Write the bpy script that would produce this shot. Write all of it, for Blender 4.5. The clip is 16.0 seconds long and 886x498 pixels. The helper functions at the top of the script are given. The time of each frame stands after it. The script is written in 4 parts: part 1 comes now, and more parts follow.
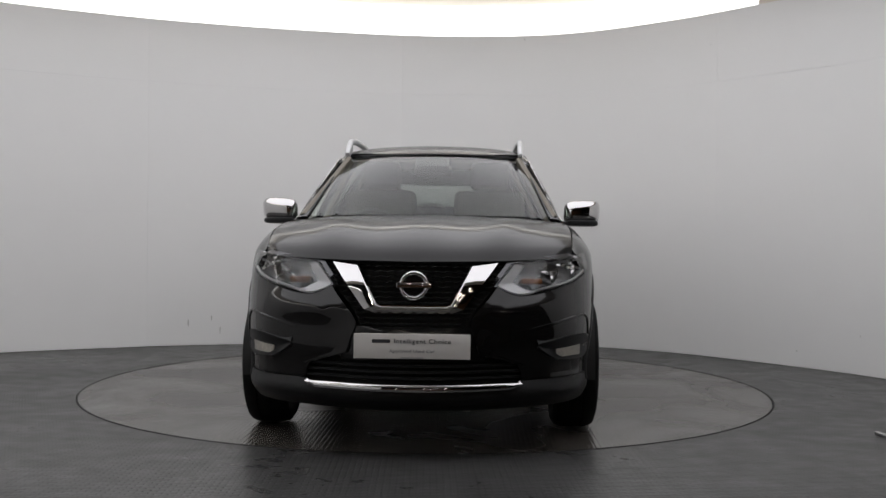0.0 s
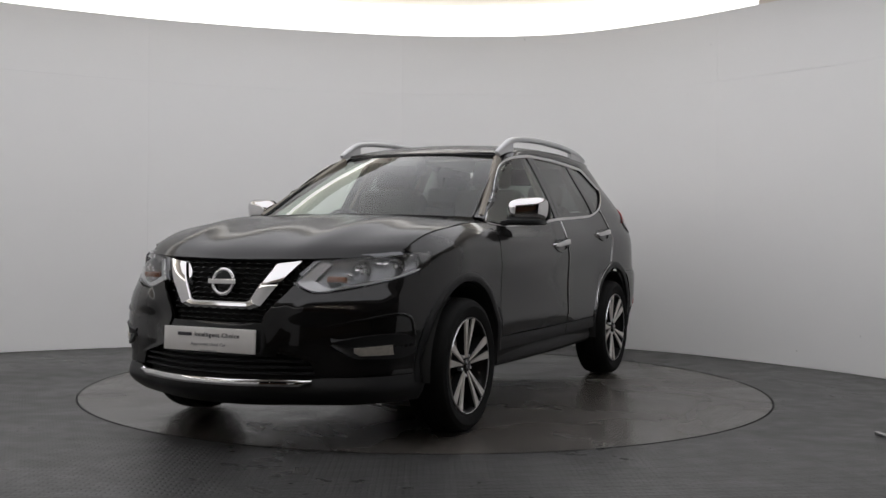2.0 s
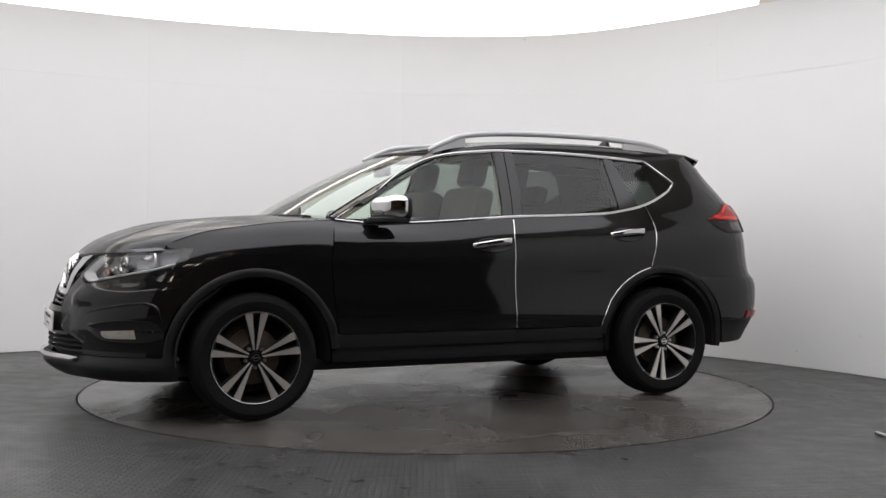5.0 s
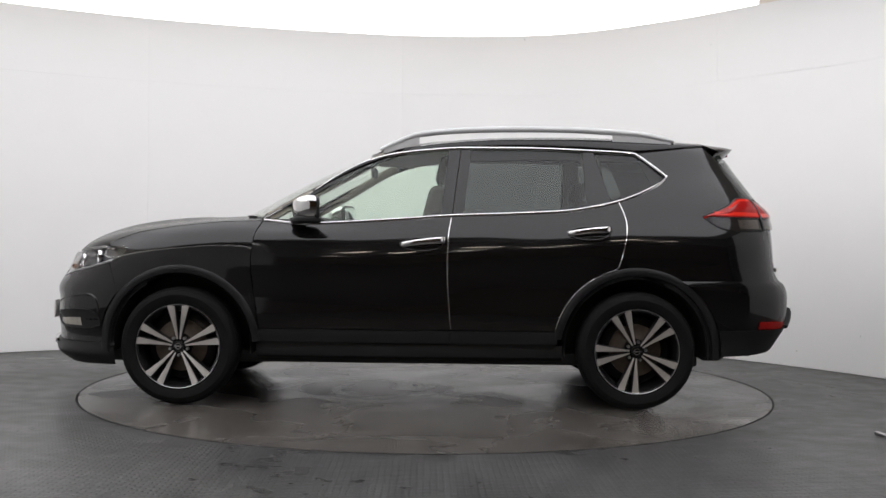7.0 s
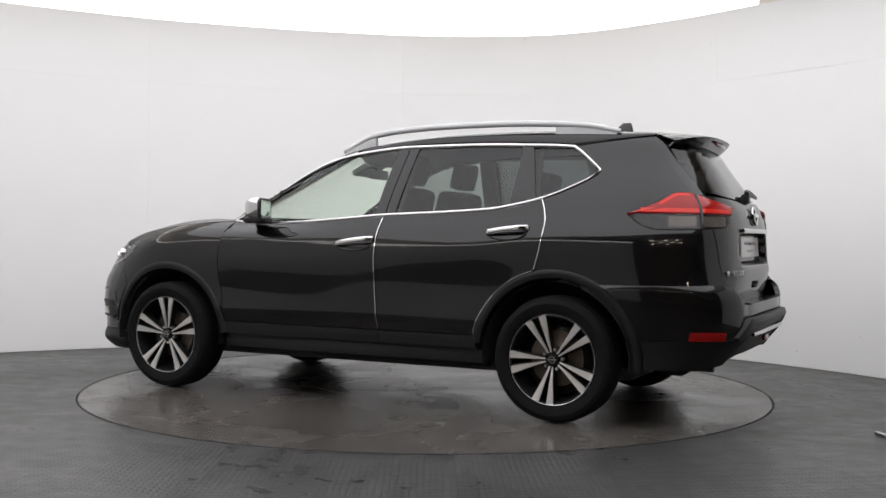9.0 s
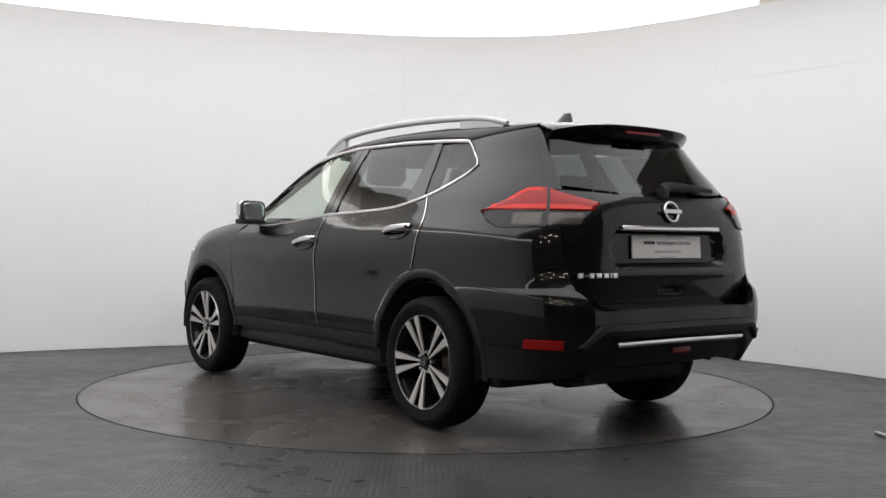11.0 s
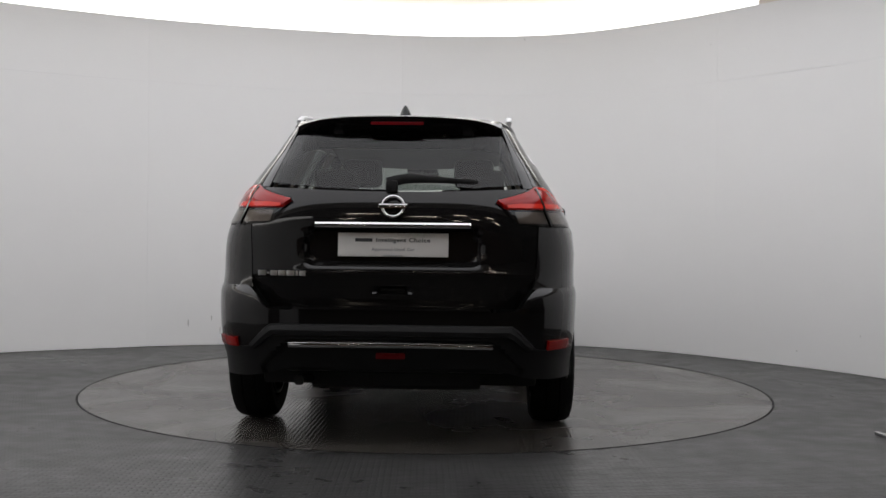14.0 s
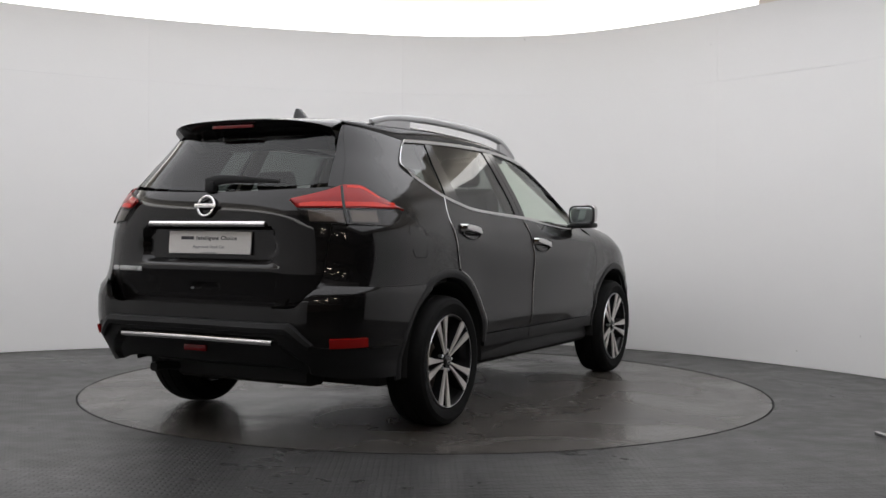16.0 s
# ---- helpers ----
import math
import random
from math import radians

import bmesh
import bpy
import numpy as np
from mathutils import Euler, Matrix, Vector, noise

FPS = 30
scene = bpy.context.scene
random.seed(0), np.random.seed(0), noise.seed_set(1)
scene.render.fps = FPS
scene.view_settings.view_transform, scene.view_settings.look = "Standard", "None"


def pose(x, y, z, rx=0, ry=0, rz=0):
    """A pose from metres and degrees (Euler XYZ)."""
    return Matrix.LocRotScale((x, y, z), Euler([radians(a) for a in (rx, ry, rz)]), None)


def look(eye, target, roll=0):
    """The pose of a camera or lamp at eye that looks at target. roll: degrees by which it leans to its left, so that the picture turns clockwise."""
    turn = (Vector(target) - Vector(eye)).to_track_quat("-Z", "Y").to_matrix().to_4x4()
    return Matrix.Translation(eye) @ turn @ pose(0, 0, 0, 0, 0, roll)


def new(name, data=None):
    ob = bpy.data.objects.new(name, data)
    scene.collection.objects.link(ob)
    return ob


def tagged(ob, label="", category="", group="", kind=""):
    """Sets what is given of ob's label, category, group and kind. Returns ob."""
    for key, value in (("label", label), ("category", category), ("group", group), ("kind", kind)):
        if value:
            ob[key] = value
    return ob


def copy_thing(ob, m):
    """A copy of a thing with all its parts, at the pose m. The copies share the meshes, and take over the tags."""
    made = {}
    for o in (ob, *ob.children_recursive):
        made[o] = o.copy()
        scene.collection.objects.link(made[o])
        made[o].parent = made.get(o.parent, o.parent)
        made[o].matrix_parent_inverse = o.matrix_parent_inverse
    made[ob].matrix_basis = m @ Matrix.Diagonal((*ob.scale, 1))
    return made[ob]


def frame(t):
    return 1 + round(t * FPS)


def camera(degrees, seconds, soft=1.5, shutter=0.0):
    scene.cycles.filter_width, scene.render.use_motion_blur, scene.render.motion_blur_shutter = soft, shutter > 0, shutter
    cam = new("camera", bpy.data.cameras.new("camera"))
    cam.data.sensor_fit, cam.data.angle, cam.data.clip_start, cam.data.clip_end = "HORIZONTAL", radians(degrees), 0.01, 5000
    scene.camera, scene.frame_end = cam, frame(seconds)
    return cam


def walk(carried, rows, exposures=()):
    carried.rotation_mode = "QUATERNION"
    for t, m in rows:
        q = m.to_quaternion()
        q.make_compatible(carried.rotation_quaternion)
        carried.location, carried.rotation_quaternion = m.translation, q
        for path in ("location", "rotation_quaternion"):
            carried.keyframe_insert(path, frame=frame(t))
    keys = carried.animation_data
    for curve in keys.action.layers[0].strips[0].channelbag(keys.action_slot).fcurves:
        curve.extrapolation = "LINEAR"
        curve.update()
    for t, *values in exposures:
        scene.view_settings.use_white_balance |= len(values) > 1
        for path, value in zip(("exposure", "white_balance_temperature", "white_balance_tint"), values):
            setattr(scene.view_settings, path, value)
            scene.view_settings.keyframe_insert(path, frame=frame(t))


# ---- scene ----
# The camera stands still; its lens and place.
cam = camera(46.03, 16.0)
EYE = (0.0, -7.087, 1.0104)
YAW, PITCH, ROLL = radians(0.9063), radians(-0.6494), 0.6194
AIM = (EYE[0] + math.sin(YAW) * math.cos(PITCH), EYE[1] + math.cos(YAW) * math.cos(PITCH), EYE[2] + math.sin(PITCH))
EXPOSURES = ((0.0, -0.39), (1.5, -0.39), (2.5, -0.33), (3.5, -0.06), (5.0, 0.22), (7.0, 0.31), (9.0, 0.31), (11.0, 0.29), (12.5, 0.03), (14.0, -0.21), (15.0, -0.15), (16.0, -0.02))
walk(cam, [(0.0, look(EYE, AIM, ROLL)), (16.0, look(EYE, AIM, ROLL))], EXPOSURES)

# World: the closed hall gets almost nothing from outside.
world = bpy.data.worlds.new("world")
scene.world = world
world.use_nodes = True
world.node_tree.nodes["Background"].inputs["Color"].default_value = (0.02, 0.022, 0.025, 1)
world.node_tree.nodes["Background"].inputs["Strength"].default_value = 0.3
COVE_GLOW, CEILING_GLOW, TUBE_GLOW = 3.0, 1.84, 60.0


# ---- materials ----
def material(name, color, rough=0.5, metal=0.0, coat=0.0, spread=0.0, scale=20.0, bump=0.0, bump_scale=200.0, rough_spread=0.0, ior=1.5, shine=0.5):
    """A principled surface with colour and roughness that vary at two sizes, and fine relief."""
    m = bpy.data.materials.new(name)
    m.use_nodes = True
    t = m.node_tree
    b = t.nodes["Principled BSDF"]
    b.inputs["Base Color"].default_value = (*color, 1)
    b.inputs["Roughness"].default_value = rough
    b.inputs["Metallic"].default_value = metal
    b.inputs["Coat Weight"].default_value = coat
    b.inputs["Coat Roughness"].default_value = 0.055
    b.inputs["IOR"].default_value = ior
    b.inputs["Specular IOR Level"].default_value = 0.05 if coat else shine
    co = t.nodes.new("ShaderNodeTexCoord")
    if spread or rough_spread:
        big, small = t.nodes.new("ShaderNodeTexNoise"), t.nodes.new("ShaderNodeTexNoise")
        for n, s in ((big, scale * 0.12), (small, scale)):
            n.inputs["Scale"].default_value = s
            n.inputs["Detail"].default_value = 6
            t.links.new(co.outputs["Object"], n.inputs["Vector"])
        mix = t.nodes.new("ShaderNodeMath")
        mix.operation = "MULTIPLY_ADD"
        mix.inputs[1].default_value = 0.45
        t.links.new(small.outputs["Fac"], mix.inputs[0])
        half = t.nodes.new("ShaderNodeMath")
        half.operation = "MULTIPLY"
        half.inputs[1].default_value = 0.55
        t.links.new(big.outputs["Fac"], half.inputs[0])
        t.links.new(half.outputs[0], mix.inputs[2])
        if spread:
            ramp = t.nodes.new("ShaderNodeMapRange")
            ramp.inputs["From Min"].default_value, ramp.inputs["From Max"].default_value = 0.3, 0.7
            ramp.inputs["To Min"].default_value, ramp.inputs["To Max"].default_value = 1 - spread, 1 + spread
            t.links.new(mix.outputs[0], ramp.inputs["Value"])
            tint = t.nodes.new("ShaderNodeVectorMath")
            tint.operation = "SCALE"
            tint.inputs[0].default_value = color
            t.links.new(ramp.outputs[0], tint.inputs["Scale"])
            t.links.new(tint.outputs[0], b.inputs["Base Color"])
        if rough_spread:
            rr = t.nodes.new("ShaderNodeMapRange")
            rr.inputs["From Min"].default_value, rr.inputs["From Max"].default_value = 0.35, 0.65
            rr.inputs["To Min"].default_value, rr.inputs["To Max"].default_value = max(0.02, rough - rough_spread), rough + rough_spread
            t.links.new(mix.outputs[0], rr.inputs["Value"])
            t.links.new(rr.outputs[0], b.inputs["Roughness"])
    if bump:
        n, bu = t.nodes.new("ShaderNodeTexNoise"), t.nodes.new("ShaderNodeBump")
        n.inputs["Scale"].default_value = bump_scale
        n.inputs["Detail"].default_value = 4
        bu.inputs["Strength"].default_value = bump
        bu.inputs["Distance"].default_value = 0.002
        t.links.new(co.outputs["Object"], n.inputs["Vector"])
        t.links.new(n.outputs["Fac"], bu.inputs["Height"])
        t.links.new(bu.outputs[0], b.inputs["Normal"])
    return m


def clear(name, tint, rough=0.0, gloss=1.0):
    """A clear pane: tinted light goes straight through, and the surface shines by its Fresnel gloss."""
    m = bpy.data.materials.new(name)
    m.use_nodes = True
    t = m.node_tree
    t.nodes.remove(t.nodes["Principled BSDF"])
    see, shine, mix, lw = (t.nodes.new("ShaderNode" + k) for k in ("BsdfTransparent", "BsdfGlossy", "MixShader", "LayerWeight"))
    see.inputs["Color"].default_value = (*tint, 1)
    shine.inputs["Roughness"].default_value = rough
    shine.inputs["Color"].default_value = (gloss, gloss, gloss, 1)
    lw.inputs["Blend"].default_value = 0.5
    power, level = t.nodes.new("ShaderNodeMath"), t.nodes.new("ShaderNodeMath")
    power.operation, level.operation = "POWER", "MULTIPLY_ADD"
    power.inputs[1].default_value = 5.0
    level.inputs[1].default_value, level.inputs[2].default_value = 0.92, 0.032
    t.links.new(lw.outputs["Facing"], power.inputs[0])
    t.links.new(power.outputs[0], level.inputs[0])
    t.links.new(level.outputs[0], mix.inputs[0])
    t.links.new(see.outputs[0], mix.inputs[1])
    t.links.new(shine.outputs[0], mix.inputs[2])
    t.links.new(mix.outputs[0], t.nodes["Material Output"].inputs["Surface"])
    return m


def glowing(name, color, strength):
    m = bpy.data.materials.new(name)
    m.use_nodes = True
    b = m.node_tree.nodes["Principled BSDF"]
    b.inputs["Base Color"].default_value = (0.8, 0.8, 0.8, 1)
    b.inputs["Emission Color"].default_value = (*color, 1)
    b.inputs["Emission Strength"].default_value = strength
    return m


PAINT = material("black_pearl_paint", (0.0042, 0.0038, 0.0038), 0.40, 0.0, 0.74, spread=0.15, scale=900.0)
TOPPAINT = material("black_paint_with_fine_droplets", (0.0042, 0.0038, 0.0040), 0.42, 0.0, 0.52, spread=0.2, scale=700.0, bump=0.12, bump_scale=420.0)
TOPPAINT.node_tree.nodes["Principled BSDF"].inputs["Coat Roughness"].default_value = 0.12
TRIM = material("black_grained_plastic", (0.0115, 0.0115, 0.012), 0.46, spread=0.12, scale=60.0, bump=0.15, bump_scale=900.0, shine=0.22)
GLOSSBLACK = material("gloss_black_plastic", (0.006, 0.006, 0.006), 0.12, shine=0.4)
DARK = material("dark_underside", (0.012, 0.012, 0.012), 0.75, spread=0.3, scale=15.0)
CHROME = material("chrome", (0.62, 0.61, 0.61), 0.05, 1.0)
SATIN = material("satin_aluminium", (0.62, 0.62, 0.62), 0.28, 1.0)
RAILGREY = material("satin_grey_rail_coating", (0.46, 0.46, 0.465), 0.38, 0.35, spread=0.05, scale=50.0)
MACHINED = material("machined_alloy", (0.70, 0.67, 0.64), 0.38, 0.9, spread=0.05, scale=80.0)
WHEELGREY = material("dark_grey_wheel_paint", (0.014, 0.014, 0.015), 0.3, 0.3, 0.5)
RUBBER = material("tyre_rubber", (0.007, 0.007, 0.007), 0.68, spread=0.25, scale=30.0, bump=0.3, bump_scale=260.0, shine=0.1)
IRON = material("brake_iron", (0.10, 0.08, 0.065), 0.5, 0.7, spread=0.3, scale=40.0)
CLOTH = material("dark_seat_cloth", (0.040, 0.034, 0.030), 0.85, spread=0.2, scale=60.0, bump=0.3, bump_scale=500.0)
DASH = material("dark_dashboard_plastic", (0.025, 0.025, 0.026), 0.6, spread=0.1, scale=40.0, bump=0.2, bump_scale=400.0)
LINER = material("pale_headliner_cloth", (0.42, 0.40, 0.36), 0.9, spread=0.06, scale=40.0)
PILLARTRIM = material("beige_pillar_plastic", (0.17, 0.15, 0.12), 0.6, spread=0.06, scale=30.0, bump=0.1, bump_scale=300.0)
WINDSCREEN = clear("windscreen_glass", (0.84, 0.88, 0.83))
SIDEGLASS = clear("side_window_glass", (0.82, 0.91, 0.83))
PRIVACY = clear("privacy_glass", (0.26, 0.285, 0.275))
REARGLASS = clear("rear_privacy_glass", (0.25, 0.275, 0.265))
LENS = clear("clear_lamp_lens", (0.93, 0.93, 0.93))
REDLENS = material("red_lamp_lens", (0.27, 0.007, 0.006), 0.10, 0.0, 0.6)
REDLIGHTER = material("bright_red_light_guide", (0.60, 0.022, 0.012), 0.12, 0.0, 0.6)
SMOKE = clear("smoked_lamp_lens", (0.42, 0.40, 0.39))
DARKRED = material("dark_red_lens", (0.10, 0.003, 0.005), 0.12, 0.0, 0.6)
LAMPBOWL = material("dark_lamp_housing", (0.10, 0.10, 0.105), 0.22, 0.8)
FOGBOWL = material("fog_lamp_reflector", (0.5, 0.47, 0.42), 0.3, 0.4, spread=0.4, scale=60.0)
TAILBOWL = material("dull_lamp_reflector", (0.30, 0.27, 0.24), 0.3, 0.5, spread=0.5, scale=70.0)
GUIDE = material("daytime_light_guide", (0.36, 0.36, 0.37), 0.35, 0.3)
AMBER = material("amber_reflector", (0.14, 0.045, 0.01), 0.2, 0.2)
PLATE = material("white_plate_acrylic", (0.62, 0.60, 0.58), 0.25, 0.0, 0.6, spread=0.03, scale=20.0)
INK = material("dark_print", (0.03, 0.03, 0.035), 0.5)
PALEINK = material("grey_print", (0.22, 0.22, 0.23), 0.5)
MIRROR = material("mirror_glass", (0.75, 0.78, 0.78), 0.01, 1.0)


# ---- mesh helpers ----
def part(name, bm, mat, parent, label="", smooth=True, angle=35):
    """Links a bmesh as one mesh object under a thing or under a part."""
    me = bpy.data.meshes.new(name)
    bmesh.ops.recalc_face_normals(bm, faces=bm.faces)
    for f in bm.faces:
        f.smooth = smooth
    for e in bm.edges:
        e.smooth = not (len(e.link_faces) == 2 and e.calc_face_angle(0) > radians(angle))
    bm.to_mesh(me)
    bm.free()
    me.materials.append(mat)
    ob = new(name, me)
    if parent:
        ob.parent = parent
    if label:
        tagged(ob, label)
    return ob


def curve(pts):
    """A smooth monotone curve through a few (a, b) pairs."""
    pts = sorted(pts)
    xs, ys = [q[0] for q in pts], [q[1] for q in pts]
    n = len(xs)
    h = [xs[i + 1] - xs[i] for i in range(n - 1)]
    d = [(ys[i + 1] - ys[i]) / h[i] for i in range(n - 1)]
    m = [d[0]] + [0 if d[i - 1] * d[i] <= 0 else 2 * d[i - 1] * d[i] / (d[i - 1] + d[i]) for i in range(1, n - 1)] + [d[-1]]

    def f(x):
        if x <= xs[0]:
            return ys[0]
        if x >= xs[-1]:
            return ys[-1]
        i = 0
        while xs[i + 1] < x:
            i += 1
        t = (x - xs[i]) / h[i]
        return (1 + 2 * t) * (1 - t) ** 2 * ys[i] + t * (1 - t) ** 2 * h[i] * m[i] + t * t * (3 - 2 * t) * ys[i + 1] - t * t * (1 - t) * h[i] * m[i + 1]
    return f


def clamp(a, lo=0.0, hi=1.0):
    return max(lo, min(hi, a))


def ease(a):
    a = clamp(a)
    return a * a * (3 - 2 * a)


def sheet(rows, thick=0.02, heart=(0, 0, 0.8), shrink=0.55, flip=False, closed=True):
    """A solid panel from a grid of points: an outer skin, a rim and a back, thick metres inwards."""
    if flip:
        rows = [[(p[0], -p[1], p[2]) for p in r] for r in rows]
    g = [[Vector(p) for p in r] for r in rows]
    nr, nc = len(g), len(g[0])
    bm = bmesh.new()
    top = [[bm.verts.new(p) for p in r] for r in g]
    low = []
    for i in range(nr):
        line = []
        for j in range(nc):
            a = g[min(i + 1, nr - 1)][j] - g[max(i - 1, 0)][j]
            b = g[i][min(j + 1, nc - 1)] - g[i][max(j - 1, 0)]
            n = a.cross(b)
            if n.length < 1e-9:
                n = g[i][j] - Vector(heart)
            n.normalize()
            away = g[i][j] - Vector((g[i][j].x * shrink, heart[1], heart[2]))
            if n.dot(away) < 0:
                n = -n
            line.append(bm.verts.new(g[i][j] - n * thick))
        low.append(line)
    for i in range(nr - 1):
        for j in range(nc - 1):
            bm.faces.new((top[i][j], top[i][j + 1], top[i + 1][j + 1], top[i + 1][j]))
            if closed:
                bm.faces.new((low[i + 1][j], low[i + 1][j + 1], low[i][j + 1], low[i][j]))
    ring = [(0, j) for j in range(nc)] + [(i, nc - 1) for i in range(1, nr)] + [(nr - 1, j) for j in range(nc - 2, -1, -1)] + [(i, 0) for i in range(nr - 2, 0, -1)]
    for k in range(len(ring)):
        (a, b), (c, d) = ring[k], ring[(k + 1) % len(ring)]
        bm.faces.new((top[a][b], top[c][d], low[c][d], low[a][b]))
    bmesh.ops.remove_doubles(bm, verts=bm.verts, dist=1e-5)
    return bm


def region(ua, ub, vlo, vhi, nu, nv, place, warp=lambda s: s):
    """A grid of points over the area between the edges u = ua(v), ub(v) and v = vlo(u), vhi(u), put in space by place(u, v)."""
    rows = []
    for i in range(nv + 1):
        row = []
        for j in range(nu + 1):
            s, t = warp(j / nu), i / nv
            u, v = ua(0.7) * (1 - s) + ub(0.7) * s, 0.7
            for _ in range(14):
                v = 0.4 * v + 0.6 * (vlo(u) * (1 - t) + vhi(u) * t)
                u = 0.4 * u + 0.6 * (ua(v) * (1 - s) + ub(v) * s)
            row.append(place(u, v))
        rows.append(row)
    return rows


def box(bm, cx, cy, cz, sx, sy, sz, bevel=0.0, m=None, segments=2):
    """Adds a box of that size, with rounded edges."""
    made = bmesh.ops.create_cube(bm, size=1.0, matrix=(m or Matrix()) @ Matrix.Translation((cx, cy, cz)) @ Matrix.Diagonal((sx, sy, sz, 1)))["verts"]
    if bevel:
        edges = list({e for v in made for e in v.link_edges})
        bmesh.ops.bevel(bm, geom=edges, offset=bevel, segments=segments, profile=0.6, affect="EDGES")
    return bm


def lathe(bm, profile, steps=48, m=None):
    """Turns (radius, y) pairs round the y axis."""
    m = m or Matrix()
    rings = []
    for r, y in profile:
        rings.append([bm.verts.new(m @ Vector((r * math.cos(2 * math.pi * k / steps), y, r * math.sin(2 * math.pi * k / steps)))) for k in range(steps)])
    for a, b in zip(rings, rings[1:]):
        for k in range(steps):
            bm.faces.new((a[k], a[(k + 1) % steps], b[(k + 1) % steps], b[k]))
    return rings


def sweep(bm, path, half_w, half_h, side=Vector((0, 1, 0)), closed=False, taper=None):
    """A bar of rounded rectangular section along a path; side is the direction of its width."""
    n = len(path)
    rings = []
    for i, p in enumerate(path):
        p = Vector(p)
        a, b = Vector(path[(i - 1) % n if closed else max(i - 1, 0)]), Vector(path[(i + 1) % n if closed else min(i + 1, n - 1)])
        t = (b - a).normalized()
        w = (side - t * side.dot(t)).normalized()
        h = t.cross(w)
        k = taper(i / max(1, n - 1)) if taper else 1.0
        ring = []
        for j in range(8):
            q = (j + 0.5) * math.pi / 4
            c, s = math.cos(q), math.sin(q)
            ring.append(bm.verts.new(p + w * half_w * k * math.copysign(abs(c) ** 0.6, c) + h * half_h * k * math.copysign(abs(s) ** 0.6, s)))
        rings.append(ring)
    for a, b in zip(rings, rings[1:] + ([rings[0]] if closed else [])):
        for j in range(8):
            bm.faces.new((a[j], a[(j + 1) % 8], b[(j + 1) % 8], b[j]))
    if not closed:
        bm.faces.new(rings[0][::-1])
        bm.faces.new(rings[-1])
    return bm


def words(text, size, mat, parent, m, name, label=""):
    """Flat raised letters in the built-in font, as a mesh."""
    cu = bpy.data.curves.new(name, "FONT")
    cu.body, cu.size, cu.align_x, cu.align_y, cu.extrude, cu.resolution_u = text, size, "CENTER", "CENTER", 0.0004, 2
    cu.space_character, cu.offset = 1.08, size * .022
    ob = new(name, cu)
    me = bpy.data.meshes.new_from_object(ob.evaluated_get(bpy.context.evaluated_depsgraph_get()))
    bpy.data.objects.remove(ob)
    me.materials.clear()
    me.materials.append(mat)
    ob = new(name, me)
    ob.parent, ob.matrix_basis = parent, m
    if label:
        tagged(ob, label)
    return ob


def spline(pts, per=8):
    """A smooth line through points."""
    out = []
    n = len(pts)
    for i in range(n - 1):
        p0, p1, p2, p3 = (Vector(pts[clamp(k, 0, n - 1)]) for k in (i - 1, i, i + 1, i + 2))
        for k in range(per):
            t = k / per
            out.append(0.5 * (2 * p1 + (p2 - p0) * t + (2 * p0 - 5 * p1 + 4 * p2 - p3) * t * t + (3 * p1 - p0 - 3 * p2 + p3) * t ** 3))
    out.append(Vector(pts[-1]))
    return out


# ---- the studio ----
def floor_material(name, color, tread, wet):
    """Dark studded rubber flooring: small raised studs, scuffs and damp patches."""
    m = material(name, color, 0.36, spread=0.58 if wet else 0.26, scale=5.0 if wet else 7.0, rough_spread=0.12)
    t = m.node_tree
    b = t.nodes["Principled BSDF"]
    co, bu = t.nodes["Texture Coordinate"], t.nodes.new("ShaderNodeBump")
    br = t.nodes.new("ShaderNodeTexBrick")
    br.inputs["Scale"].default_value = 1.0
    br.inputs["Brick Width"].default_value, br.inputs["Row Height"].default_value = 0.055, 0.024
    br.inputs["Mortar Size"].default_value, br.inputs["Mortar Smooth"].default_value = 0.007, 0.6
    br.inputs["Color1"].default_value = br.inputs["Color2"].default_value = (1, 1, 1, 1)
    br.inputs["Mortar"].default_value = (0, 0, 0, 1)
    t.links.new(co.outputs["Object"], br.inputs["Vector"])
    bu.inputs["Strength"].default_value, bu.inputs["Distance"].default_value = tread, 0.0035
    t.links.new(br.outputs["Color"], bu.inputs["Height"])
    t.links.new(bu.outputs[0], b.inputs["Normal"])
    # darker base colour in the grooves between the studs
    src = b.inputs["Base Color"].links[0].from_socket
    groove_tone, mul = t.nodes.new("ShaderNodeMapRange"), t.nodes.new("ShaderNodeVectorMath")
    mul.operation = "SCALE"
    groove_tone.inputs["To Min"].default_value, groove_tone.inputs["To Max"].default_value = 1 - 0.62 * min(1, tread), 1.0
    t.links.new(br.outputs["Color"], groove_tone.inputs["Value"])
    t.links.new(src, mul.inputs[0])
    t.links.new(groove_tone.outputs[0], mul.inputs["Scale"])
    t.links.new(mul.outputs[0], b.inputs["Base Color"])
    if wet:
        n = t.nodes.new("ShaderNodeTexNoise")
        n.inputs["Scale"].default_value, n.inputs["Detail"].default_value, n.inputs["Distortion"].default_value = 1.3, 7.0, 0.8
        t.links.new(co.outputs["Object"], n.inputs["Vector"])
        r = t.nodes.new("ShaderNodeMapRange")
        r.inputs["From Min"].default_value, r.inputs["From Max"].default_value = 0.42, 0.68
        r.inputs["To Min"].default_value, r.inputs["To Max"].default_value = 0.29, 0.13
        t.links.new(n.outputs["Fac"], r.inputs["Value"])
        t.links.new(r.outputs[0], b.inputs["Roughness"])
    return m


